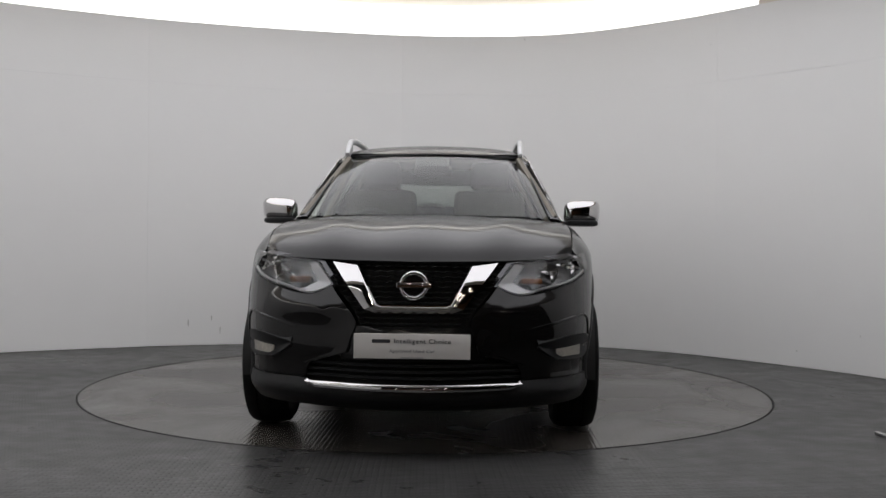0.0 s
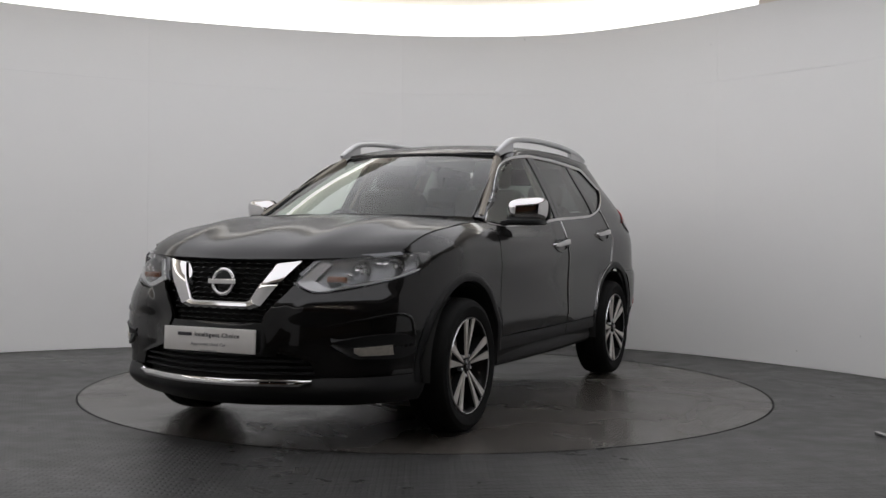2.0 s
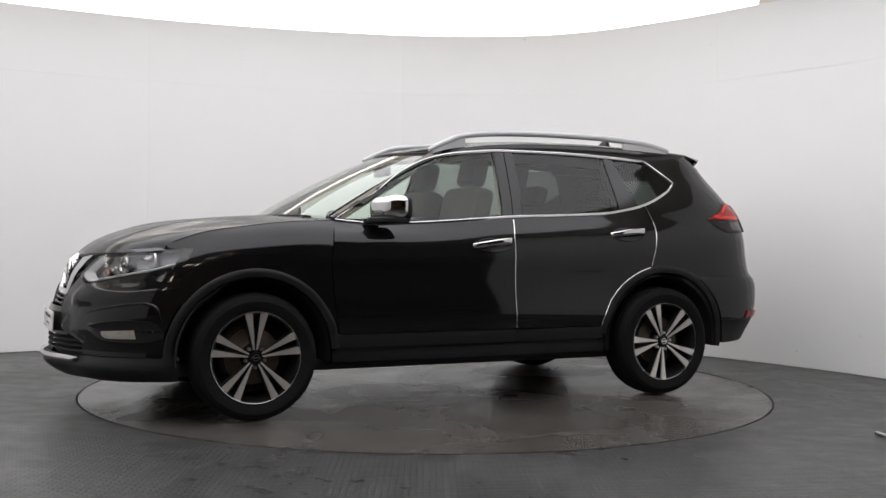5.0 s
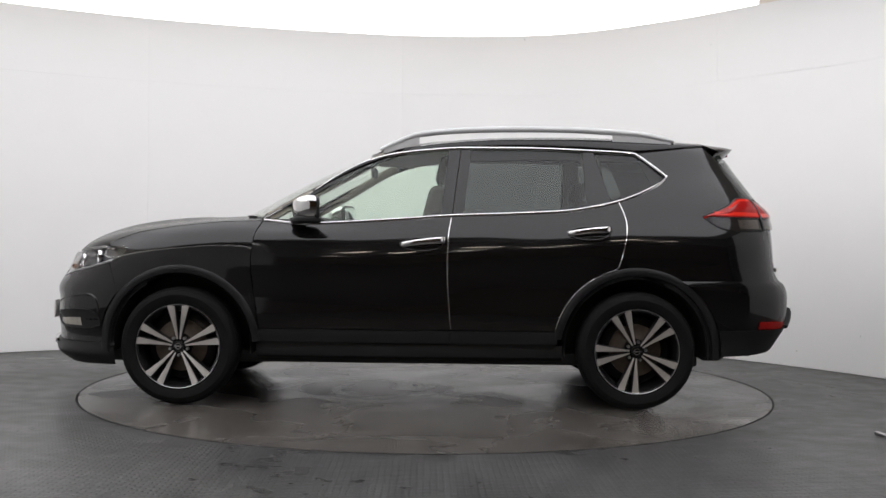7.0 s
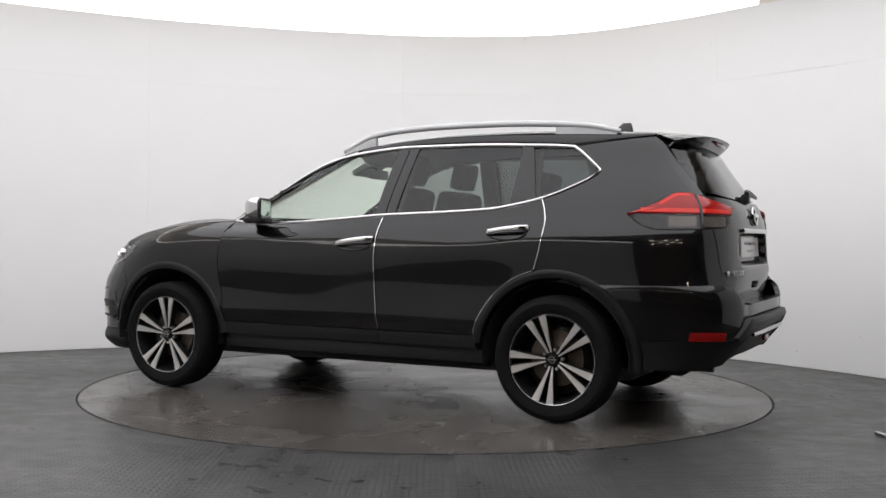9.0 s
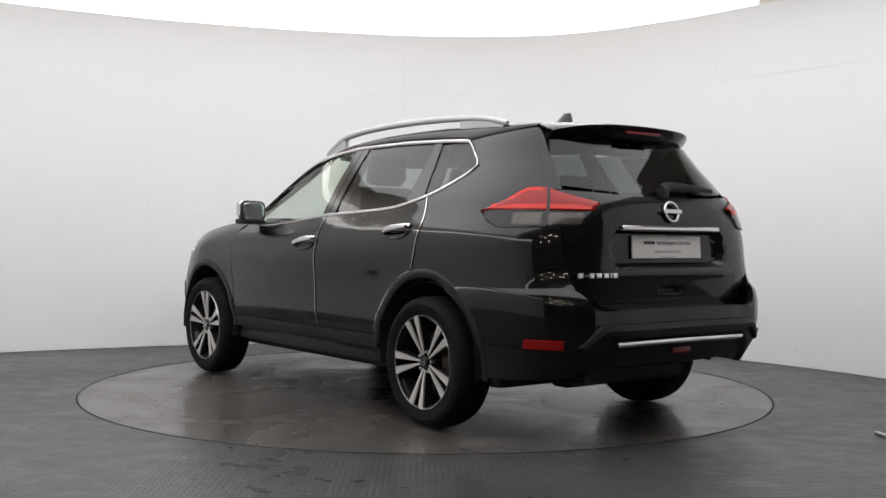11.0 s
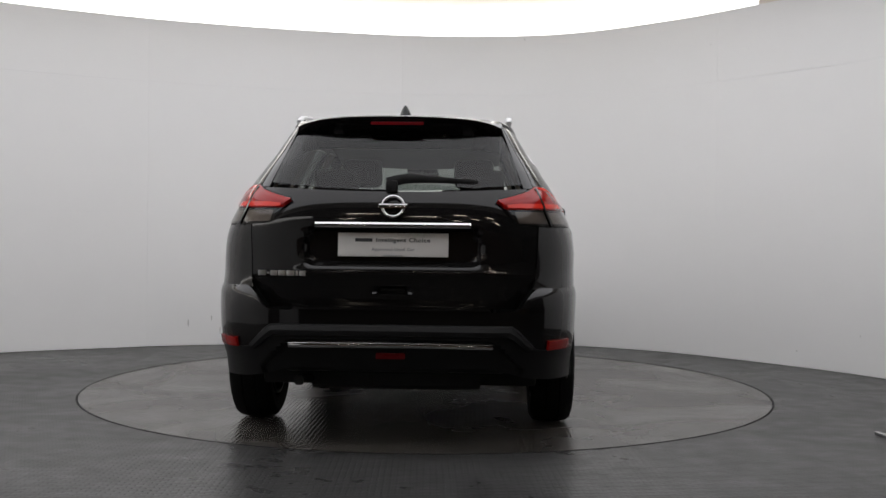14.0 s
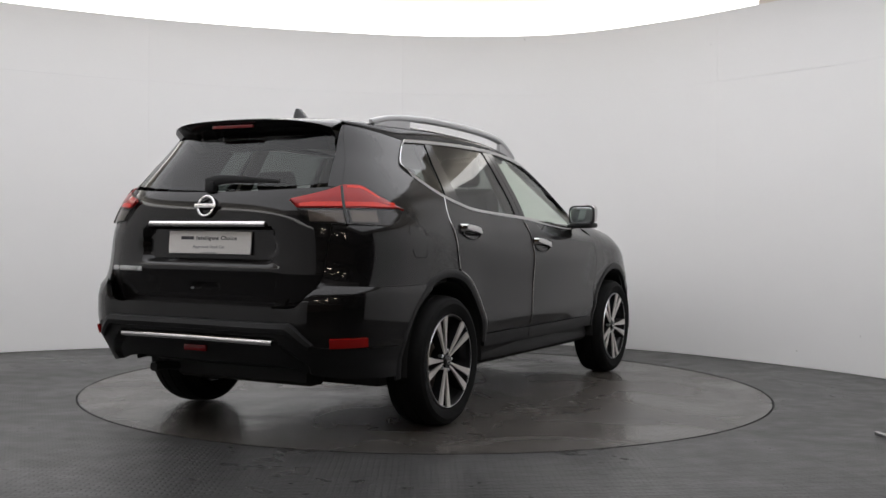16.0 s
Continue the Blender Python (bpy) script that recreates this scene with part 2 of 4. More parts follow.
FLOOR = floor_material("studded_rubber_floor", (0.049, 0.048, 0.047), 1.0, False)
TABLEFLOOR = floor_material("damp_turntable_floor", (0.064, 0.058, 0.052), 0.22, True)
WALLPAINT = material("white_wall_paint", (0.80, 0.795, 0.785), 0.7, spread=0.012, scale=3.0, bump=0.05, bump_scale=60.0)
HALLDARK = material("dark_hall_lining", (0.02, 0.02, 0.021), 0.8, spread=0.2, scale=2.0)
HALLWOOD = material("warm_brown_boards", (0.20, 0.11, 0.055), 0.6, spread=0.35, scale=2.5)
SCUFF = material("grey_scuff", (0.50, 0.49, 0.47), 0.8, spread=0.2, scale=60.0)
COVE = glowing("lit_cove_diffuser", (1.0, 0.985, 0.96), COVE_GLOW)
CEILING = material("cream_ceiling_paint", (0.74, 0.69, 0.62), 0.8, spread=0.02, scale=2.0)
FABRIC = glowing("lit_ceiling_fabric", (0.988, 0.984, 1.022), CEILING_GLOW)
TUBE = glowing("hall_tube_light", (1.0, 0.86, 0.70), TUBE_GLOW)

PLAN = spline([(-2.6, -7.4, 0), (-4.2, -6.0, 0), (-5.3, -4.0, 0), (-5.65, -2.0, 0), (-5.35, -0.3, 0), (-4.6, 0.85, 0), (-3.56, 1.70, 0), (-2.31, 2.36, 0), (-0.90, 2.79, 0),
               (0.14, 2.93, 0), (1.0, 2.83, 0), (1.64, 2.58, 0), (2.24, 2.13, 0), (2.62, 1.69, 0), (3.09, 1.05, 0), (3.40, 0.48, 0), (3.9, -0.9, 0), (4.15, -2.4, 0), (4.2, -3.6, 0)], 10)
WALL_TOP = 2.935
RADIUS = 2.2520
HUB = 0.012


def along(path, s):
    """The point s metres along a path, and the way there."""
    for a, b in zip(path, path[1:]):
        d = (b - a).length
        if s <= d:
            return a + (b - a) * (s / d), (b - a).normalized()
        s -= d
    return path[-1].copy(), (path[-1] - path[-2]).normalized()


def wall_top(p):
    """The height of the wall's top edge, which climbs a little on one side."""
    return WALL_TOP + .035 * ease((p.x - .9) / 1.6)


def curved_wall():
    length = sum((b - a).length for a, b in zip(PLAN, PLAN[1:]))
    bm = bmesh.new()
    n = 160
    cols = []
    for i in range(n + 1):
        p, w = along(PLAN, length * i / n)
        out = Vector((-w.y, w.x, 0))
        cols.append([bm.verts.new(p + out * o + Vector((0, 0, z))) for o, z in ((0.016, 0.0), (0.016, wall_top(p)), (0.12, wall_top(p)), (0.12, 0.0))])
    for a, b in zip(cols, cols[1:]):
        for k in range(4):
            bm.faces.new((a[k], a[(k + 1) % 4], b[(k + 1) % 4], b[k]))
    bm.faces.new(cols[0])
    bm.faces.new(cols[-1][::-1])
    wall = part("wall_curved", bm, WALLPAINT, None)
    tagged(wall, "curved white painted studio wall of joined boards", "wall", kind="structure")
    # boards: three courses with fine open joints
    s, best = 0.0, {}
    while s < length:
        p, _ = along(PLAN, s)
        for key in (-2.50, -0.25, 2.48):
            if p.y > 0 and abs(p.x - key) < abs(best.get(key, (99, 0))[0]):
                best[key] = (p.x - key, s)
        s += 0.02
    joints = sorted(v[1] for v in best.values())
    while joints[0] > 2.6:
        joints.insert(0, joints[0] - 2.44)
    while joints[-1] < length - 2.6:
        joints.append(joints[-1] + 2.44)
    joints = [0.0] + joints + [length]
    for k, (z0, z1) in enumerate(((0.004, 1.2041), (1.2050, 2.3761), (2.3770, WALL_TOP))):
        for j in range(len(joints) - 1):
            a, b = joints[j] + 0.0004, joints[j + 1] - 0.0004
            m = max(4, int((b - a) / 0.12))
            bm = bmesh.new()
            cols = []
            proud = random.uniform(-0.0006, 0.0006)
            for i in range(m + 1):
                p, w = along(PLAN, a + (b - a) * i / m)
                out = Vector((-w.y, w.x, 0))
                cols.append([bm.verts.new(p + out * o + Vector((0, 0, z))) for zt in (wall_top(p) if k == 2 else z1,) for o, z in ((proud, z0), (proud, zt), (0.015, zt), (0.015, z0))])
            for c, d in zip(cols, cols[1:]):
                for q in range(4):
                    bm.faces.new((c[q], c[(q + 1) % 4], d[(q + 1) % 4], d[q]))
            bm.faces.new(cols[0])
            bm.faces.new(cols[-1][::-1])
            part("board", bm, WALLPAINT, wall)
    return wall


def ring_sheet(name, inner, outer, mat, z, depth):
    """A flat ring with thickness between two closed outlines."""
    bm = bmesh.new()
    n = len(inner)
    rows = [[bm.verts.new((p[0], p[1], zz)) for p in o] for o, zz in ((inner, z), (outer, z), (outer, z - depth), (inner, z - depth))]
    for k in range(4):
        a, b = rows[k], rows[(k + 1) % 4]
        for i in range(n):
            bm.faces.new((a[i], a[(i + 1) % n], b[(i + 1) % n], b[i]))
    return bm


def circle(r, n=128, cx=0, cy=0):
    return [(cx + r * math.cos(2 * math.pi * i / n), cy + r * math.sin(2 * math.pi * i / n)) for i in range(n)]


def studio():
    n = 128
    bm = ring_sheet("floor", circle(RADIUS + 0.003, n, HUB), circle(40, n), FLOOR, 0.0, 0.10)
    tagged(part("floor", bm, FLOOR, None, angle=30), "dark grey studded rubber studio floor", "floor", kind="structure")
    bm = bmesh.new()
    bmesh.ops.create_circle(bm, cap_ends=True, segments=64, radius=RADIUS + 0.2, matrix=Matrix.Translation((0, 0, -0.09)))
    tagged(part("turntable_pit", bm, DARK, None), "dark pit under the turntable", "floor", kind="structure")
    curved_wall()
    # ceiling: stretched glowing fabric, and a band of light behind the wall's top edge
    ring = PLAN + spline([tuple(PLAN[-1]), (4.0, -5.4, 0), (2.7, -7.2, 0), (0.6, -8.1, 0), (-1.3, -8.0, 0), tuple(PLAN[0])], 10)[1:]
    length = sum((b - a).length for a, b in zip(ring, ring[1:]))
    loop = [along(ring, length * i / 200) for i in range(200)]
    shift = lambda o: [tuple((p + Vector((-w.y, w.x, 0)) * o).xy) for p, w in loop]
    beyond = [(x, max(y, -5.6)) for x, y in shift(0.42)]
    run = sum((b - a).length for a, b in zip(PLAN, PLAN[1:]))
    open_loop = [along(PLAN, run * i / 160) for i in range(161)]

    def band(lines, stretch):
        bm = bmesh.new()
        rows = [[bm.verts.new(p + Vector((-w.y, w.x, 0)) * o + Vector((0, 0, z))) for p, w in stretch] for o, z in lines]
        for k in range(len(rows)):
            a, b = rows[k], rows[(k + 1) % len(rows)]
            for i in range(len(stretch) - 1):
                bm.faces.new((a[i], a[i + 1], b[i + 1], b[i]))
        bm.faces.new([r[0] for r in rows])
        bm.faces.new([r[-1] for r in rows][::-1])
        return bm
    cut = next(i for i, (p, w) in enumerate(open_loop) if p.x > 2.52)
    section = ((0.36, 2.86), (0.36, 3.302), (0.42, 3.302), (0.42, 2.86))
    tagged(part("ceiling_cove", band(section, open_loop[:cut + 1]), COVE, None), "glowing white band of light above the wall", "ceiling light", kind="structure")
    tagged(part("ceiling_riser", band(section, open_loop[cut:]), CEILING, None), "cream painted riser above the wall", "ceiling", kind="structure")
    bm = bmesh.new()
    rows = [[bm.verts.new((x, y, z)) for x, y in beyond] for z in (3.306, 3.36)]
    for i in range(200):
        bm.faces.new((rows[0][i], rows[0][(i + 1) % 200], rows[1][(i + 1) % 200], rows[1][i]))
    bm.faces.new(rows[0])
    bm.faces.new(rows[1][::-1])
    tagged(part("ceiling", bm, CEILING, None, smooth=False), "pale cream painted studio ceiling", "ceiling", kind="structure")
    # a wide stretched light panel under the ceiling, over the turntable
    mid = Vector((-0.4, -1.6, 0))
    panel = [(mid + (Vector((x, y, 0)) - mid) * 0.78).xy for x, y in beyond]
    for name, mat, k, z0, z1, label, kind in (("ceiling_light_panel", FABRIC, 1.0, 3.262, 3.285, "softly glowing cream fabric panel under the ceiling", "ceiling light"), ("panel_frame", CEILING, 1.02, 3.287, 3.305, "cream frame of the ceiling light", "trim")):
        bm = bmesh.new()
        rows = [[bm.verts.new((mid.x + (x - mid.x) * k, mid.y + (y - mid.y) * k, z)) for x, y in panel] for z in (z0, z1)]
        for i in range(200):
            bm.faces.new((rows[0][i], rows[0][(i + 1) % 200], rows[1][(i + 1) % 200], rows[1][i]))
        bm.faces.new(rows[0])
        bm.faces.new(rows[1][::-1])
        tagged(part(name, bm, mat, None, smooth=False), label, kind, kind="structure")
    # the dark hall behind the camera and over the studio
    bm = bmesh.new()
    box(bm, 0, -6, 2.3, 26, 24, 4.8)
    bmesh.ops.reverse_faces(bm, faces=bm.faces)
    bm.faces.ensure_lookup_table()
    bmesh.ops.delete(bm, geom=[f for f in bm.faces if f.calc_center_median().z < 0], context="FACES")
    back = box(bmesh.new(), 0, -17.6, 2.2, 24, 0.2, 4.4, 0.01)
    tagged(part("wall_hall_end", back, HALLWOOD, None), "warm brown end wall of the hall", "wall", kind="structure")
    tagged(part("wall_hall", bm, HALLDARK, None, smooth=False), "dark lining of the hall round the studio", "wall", kind="structure")


def scuff(x, z, w, h):
    """A small dark scuff on the wall."""
    length = sum((b - a).length for a, b in zip(PLAN, PLAN[1:]))
    p, way = min((along(PLAN, length * k / 900) for k in range(901)), key=lambda q: abs(q[0].x - x) + (9 if q[0].y < 0 else 0))
    bm = bmesh.new()
    m = Matrix.Translation((p.x, p.y, z)) @ pose(0, 0, 0, 0, 0, math.degrees(math.atan2(way.y, way.x)))
    bmesh.ops.create_icosphere(bm, subdivisions=2, radius=1, matrix=m @ Matrix.Translation((0, -0.0005, 0)) @ Matrix.Diagonal((w, 0.0015, h, 1)))
    for v in bm.verts:
        v.co += Vector((noise.noise(v.co * 90) * w, 0, noise.noise(v.co * 70) * h)) * 0.8
    tagged(part("scuff_mark", bm, SCUFF, None), "small grey scuff mark on the white wall", "scuff mark", group="scuff marks on the wall")


def hall_lamp():
    bm = bmesh.new()
    box(bm, 0, 0, 0.03, 0.62, 0.14, 0.06, 0.008)
    lamp = part("hall_lamp", bm, DARK, None)
    bm = bmesh.new()
    box(bm, 0, 0, -0.004, 0.56, 0.09, 0.012, 0.003)
    part("diffuser", bm, TUBE, lamp, "glowing warm white diffuser")
    tagged(lamp, "small ceiling lamp with a glowing warm diffuser", "ceiling lamp", group="hall lamps")
    return lamp


def turntable():
    root = new("turntable")
    bm = bmesh.new()
    rings = [[bm.verts.new((x, y, z)) for x, y in circle(r, 128)] for r, z in ((RADIUS - 0.004, -0.06), (RADIUS - 0.004, -0.002), (RADIUS - 0.008, 0.0))]
    for a, b in zip(rings, rings[1:]):
        for i in range(128):
            bm.faces.new((a[i], a[(i + 1) % 128], b[(i + 1) % 128], b[i]))
    bm.faces.new(rings[-1])
    bm.faces.new(rings[0][::-1])
    part("deck", bm, TABLEFLOOR, root, angle=20)
    bm = bmesh.new()
    rings = [[bm.verts.new((x, y, z)) for x, y in circle(r, 128)] for r, z in ((RADIUS - 0.009, 0.0005), (RADIUS - 0.009, 0.0025), (RADIUS - 0.002, 0.0025), (RADIUS - 0.002, -0.03))]
    for a, b in zip(rings, rings[1:]):
        for i in range(128):
            bm.faces.new((a[i], a[(i + 1) % 128], b[(i + 1) % 128], b[i]))
    part("rim_band", bm, DARK, root, "thin black edge band")
    tagged(root, "round revolving turntable with damp grey rubber deck", "turntable")
    return root


# ---- the car: x forwards, y to its left, z up ----
nose = curve([(.16, 1.98), (.18, 2.16), (.22, 2.27), (.30, 2.345), (.36, 2.335), (.46, 2.335), (.57, 2.330), (.63, 2.303), (.70, 2.264), (.79, 2.222), (.88, 2.175), (.95, 2.12), (1.05, 1.95)])
tail = curve([(.24, -2.10), (.30, -2.21), (.40, -2.28), (.50, -2.325), (.58, -2.335), (.67, -2.335), (.74, -2.318), (.785, -2.295), (.82, -2.28), (.90, -2.268), (1.03, -2.262), (1.10, -2.255), (1.18, -2.235), (1.30, -2.16), (1.47, -2.05), (1.60, -1.965)])
girth = curve([(.20, .85), (.30, .888), (.40, .884), (.50, .897), (.60, .904), (.74, .909), (.84, .910), (.95, .902), (1.03, .885), (1.09, .858), (1.14, .832), (1.23, .793), (1.30, .757), (1.40, .700), (1.50, .640), (1.55, .608), (1.61, .555)])
belt = curve([(.87, 1.10), (.62, 1.082), (.42, 1.09), (.08, 1.112), (-.26, 1.138), (-.60, 1.152), (-.94, 1.172), (-1.11, 1.20), (-1.25, 1.233), (-1.44, 1.31), (-1.55, 1.385)])
light_top = curve([(.87, 1.105), (.60, 1.265), (.43, 1.385), (.26, 1.47), (.09, 1.515), (-.08, 1.537), (-.31, 1.555), (-.69, 1.557), (-1.10, 1.545), (-1.37, 1.528), (-1.46, 1.47), (-1.55, 1.388)])
roof_mid = curve([(.30, 1.535), (.10, 1.59), (-.20, 1.635), (-.60, 1.66), (-1.0, 1.665), (-1.5, 1.65), (-1.8, 1.63), (-2.05, 1.60)])
roof_half = curve([(.30, .560), (-.2, .562), (-.6, .558), (-1.2, .540), (-1.6, .510), (-1.85, .475)])
seam_y = curve([(.86, .782), (1.3, .786), (1.6, .775), (1.8, .762), (1.9, .755)])
seam_z = curve([(.86, 1.10), (1.1, 1.092), (1.3, 1.072), (1.6, 1.028), (1.8, .962), (1.9, .93)])
lip_z = curve([(0, .895), (.40, .902), (.63, .915), (.72, .924), (.80, .932)])
edge_y = curve([(.67, .590), (.70, .605), (.79, .668), (.95, .681), (1.06, .688), (1.18, .680), (1.27, .660), (1.5, .553), (1.6, .505)])
AXLE, TYRE_R = 1.3525, 0.350
nf = curve([(.30, 2.8), (.65, 2.8), (.90, 2.5)])
nr = curve([(.30, 4.0), (.60, 4.7), (.80, 4.5), (1.0, 4.2), (1.2, 4.1), (1.45, 3.7)])
prow = curve([(0, 0), (.12, .008), (.27, .046), (.40, .084), (.50, .082), (.57, .074), (.68, .040), (.78, .010), (.84, 0)])
haunch = curve([(.85, .0), (1.05, .017), (1.18, .020), (1.30, .012), (1.42, .0)])


def wide(x, z):
    """Half the body's width at x and height z."""
    w = girth(z) - .006 * min(x * x, 1.69) + haunch(z) * ease((-x - .7) / .65)
    w -= .064 * ease((x + .15) / 1.0) * ease((z - 1.0) / .10)
    c = z + .045 * x
    w += ease((1.25 - abs(x)) / .4) * (.004 * math.exp(-((c - .90) / .05) ** 2) - .008 * math.exp(-((c - .71) / .10) ** 2) + .006 * math.exp(-((z - .54) / .04) ** 2))
    w += ease((1.3 - abs(x)) / .4) * .011 * math.sin(2.3 * x + .9) * math.exp(-((z - .74 - .06 * x) / .16) ** 2)
    if x > 1.3:
        w *= (1 - clamp((x - 1.3) / (nose(z) - 1.3)) ** nf(z)) ** (1 / nf(z))
    elif x < -1.35:
        w *= (1 - clamp((x + 1.35) / (tail(z) + 1.35)) ** nr(z)) ** (1 / nr(z))
    return w


def wing(x, z):
    """Half-width of the front wings, with their rounded shoulder up to the bonnet's seam."""
    w = wide(x, min(z, .99))
    s = clamp((z - (seam_z(x) - .15)) / .15)
    return w - max(0, w - seam_y(x)) * s ** 2.4


def face(y, z):
    """The front's x at half-width y and height z; the nose is slightly pointed in plan."""
    return -.72 * prow(abs(y)) * ease((.70 - z) / .13) + 1.3 + (nose(z) - 1.3) * (1 - clamp(abs(y) / (girth(z) - .0101)) ** nf(z)) ** (1 / nf(z))


def back(y, z):
    return -1.35 + (tail(z) + 1.35) * (1 - clamp(abs(y) / (girth(z) - .0101 + haunch(z))) ** nr(z)) ** (1 / nr(z))


def roof(x, y):
    return roof_mid(x) - .085 * y * y - .12 * y ** 4


def arch_x(hub, r, z, way):
    return hub + way * math.sqrt(max(0.0, r * r - (z - .35) ** 2))


def both(name, rows, mat, parent, label="", thick=.018, angle=35):
    """A panel on the car's left and its mirror on the right."""
    return [part(name, sheet(rows, thick, flip=f), mat, parent, label, angle=angle) for f in (False, True)]


def strip(pairs, n=6):
    """Points between corner pairs (outer, inner), each side cut into n."""
    rows = []
    for (a, b), (c, d) in zip(pairs, pairs[1:]):
        for k in range(n):
            t = k / n
            rows.append((Vector(a).lerp(Vector(c), t), Vector(b).lerp(Vector(d), t)))
    rows.append(tuple(Vector(q) for q in pairs[-1]))
    return rows


def build_body(car):
    # bonnet
    rise = curve([(0, 0), (.043, .17), (.077, .27), (.18, .47), (.34, .68), (.5, .81), (.66, .90), (.83, .96), (1, 1)])
    rows = []
    for i in range(29):
        t = (i / 28) ** 1.5
        row = []
        for j in range(41):
            s = -1 + 2 * j / 40
            yl, yc = .762 * s, .775 * s
            zl = lip_z(abs(yl))
            xl, xc = face(yl, zl) - .004, 1.09 - .38 * yc * yc
            x, y = xl + (xc - xl) * t, yl + (yc - yl) * t ** .5
            z = zl + (1.136 - .030 * s * s - zl) * rise(t)
            a = abs(s)
            ridge = math.exp(-((a - .52 - .12 * t) / .13) ** 2) * .017 - math.exp(-((a - .28) / .18) ** 2) * .008
            z += ridge * math.sin(math.pi * clamp(t * 1.15)) ** .7 - .012 * a ** 6 * (1 - .3 * t)
            row.append(Vector((x, y, z)))
        for p, s in ((row[0], -1), (row[-1], 1)):
            dy, dz = s * (seam_y(p.x) - .004) - p.y, seam_z(p.x) + .001 - p.z
            for j, q in enumerate(row):
                k = s * (-1 + j / 20)
                if k > 0:
                    q.y += dy * k ** 4
                    q.z += dz * k ** 4 * ease(t / .08)
        rows.append(row)
    part("bonnet", sheet(rows, .02, heart=(0, 0, .5)), TOPPAINT, car, "black bonnet with two soft raised creases")
    # front wings
    bottom = lambda x: .35 + math.sqrt(max(0, .478 ** 2 - (x - AXLE) ** 2)) if x > .905 else .46
    edge = curve([(.40, .872), (.60, .90), (.85, .93), (1.0, .915), (1.11, .875)])
    front = curve([(.60, 1.72), (.66, 1.735), (.80, 1.775), (.84, 1.785), (.87, 1.76), (.90, 1.745), (.925, 1.745), (.945, 1.815), (1.0, 1.80)])
    rows = region(edge, front, bottom, lambda x: seam_z(x) - .003, 34, 18, lambda x, z: (x, wing(x, z), z))
    both("front_wing", rows, PAINT, car)
    # doors
    b_line = curve([(.40, -.268), (.55, -.25), (.85, -.234), (1.0, -.238), (1.14, -.258)])
    c_seam = curve([(.84, -1.243), (.96, -1.275), (1.09, -1.292), (1.16, -1.278), (1.24, -1.245)])
    c_line = lambda z: c_seam(z) if z > .828 else max(-1.243, arch_x(-AXLE, .489, z, 1))
    place = lambda x, z: (x, wide(x, z), z)
    doors = {}
    for side, f in ((1, False), (-1, True)):
        for key, xa, xb in (("front_door", lambda z: edge(z) - .005, lambda z: b_line(z) + .0025), ("rear_door", lambda z: b_line(z) - .0025, lambda z: c_line(z) + .0025)):
            rows = region(xa, xb, lambda x: .462, lambda x: belt(x) - .004, 22, 26, place)
            doors[key, side] = part(key, sheet(rows, .02, flip=f), PAINT, car)
            low = region(lambda z: xa(.5), lambda z: xb(.5), lambda x: .385, lambda x: .456, 16, 4, lambda x, z: (x, wide(x, z) + .005 - .25 * abs(z - .425) ** 1.2, z))
            part("lower_cladding", sheet(low, .03, flip=f), TRIM, doors[key, side], "black plastic door cladding")
    # rear quarter panels with the pillar behind the side window
    q_front = lambda z: c_seam(z) - .0025 if z < 1.235 else (curve([(1.235, -1.262), (1.31, -1.45), (1.385, -1.562)])(z) if z < 1.386 else curve([(1.386, -1.562), (1.47, -1.47), (1.54, -1.38), (1.60, -1.35)])(z))
    q_back = lambda z: back(edge_y(z) + .003, z)
    q_low = lambda x: max(.768, .35 + math.sqrt(max(0, .489 ** 2 - (x + AXLE) ** 2)))
    rows = region(q_front, q_back, q_low, lambda x: 1.592, 30, 40, lambda x, z: (x, wide(x, z), z))
    quarters = both("quarter_panel", rows, PAINT, car)
    # cant rails: windscreen pillars running into the roof's edge
    for f in (False, True):
        rows = []
        for i in range(61):
            t = i / 60
            x = .88 - 2.68 * t
            xs, zs = x, (light_top(x) if x > -1.37 else 1.528 + (x + 1.37) * -.12) + .004
            lo = Vector((xs, wide(xs, zs), zs))
            if t < .34:
                k = t / .34
                hi = Vector((.885 - .80 * k, .712 - .152 * k ** 1.1, 1.125 + .415 * k - .02 * k * (1 - k)))
            else:
                k = (t - .34) / .66
                xr = .085 - 1.90 * k
                hi = Vector((xr, roof_half(xr), roof(xr, roof_half(xr))))
            row = []
            for j in range(11):
                s = j / 10
                u, v = 1 - math.cos(s * math.pi / 2), math.sin(s * math.pi / 2)
                p = Vector((lo.x + (hi.x - lo.x) * s, lo.y + (hi.y - lo.y) * (.75 * u + .25 * s), lo.z + (hi.z - lo.z) * (.75 * v + .25 * s)))
                p += Vector((.0, .008 + .010 * ease((x - .0) / .3), .004)) * math.sin(math.pi * s) ** .7 * min(1, t * 5 + .35)
                row.append(p)
            rows.append(row)
        part("cant_rail", sheet(rows, .02, flip=f), PAINT, car)
    # roof
    rows = []
    for i in range(41):
        x0 = .29 - 2.11 * i / 40
        row = []
        for j in range(25):
            s = -1 + j / 12
            x = x0 - .20 * (s * s) * clamp(1 - i / 10)
            y = roof_half(x) * s
            row.append((x, y, roof(x, y) + .001))
        rows.append(row)
    part("roof", sheet(rows, .02, heart=(0, 0, 1.0)), TOPPAINT, car, "black roof panel")
    rows = [[(p[0] * .96 - .02, p[1] * .97, p[2] - .035) for p in r] for r in rows]
    part("headliner", sheet(rows, .015, heart=(0, 0, 1.0)), LINER, car, "pale cloth headliner")
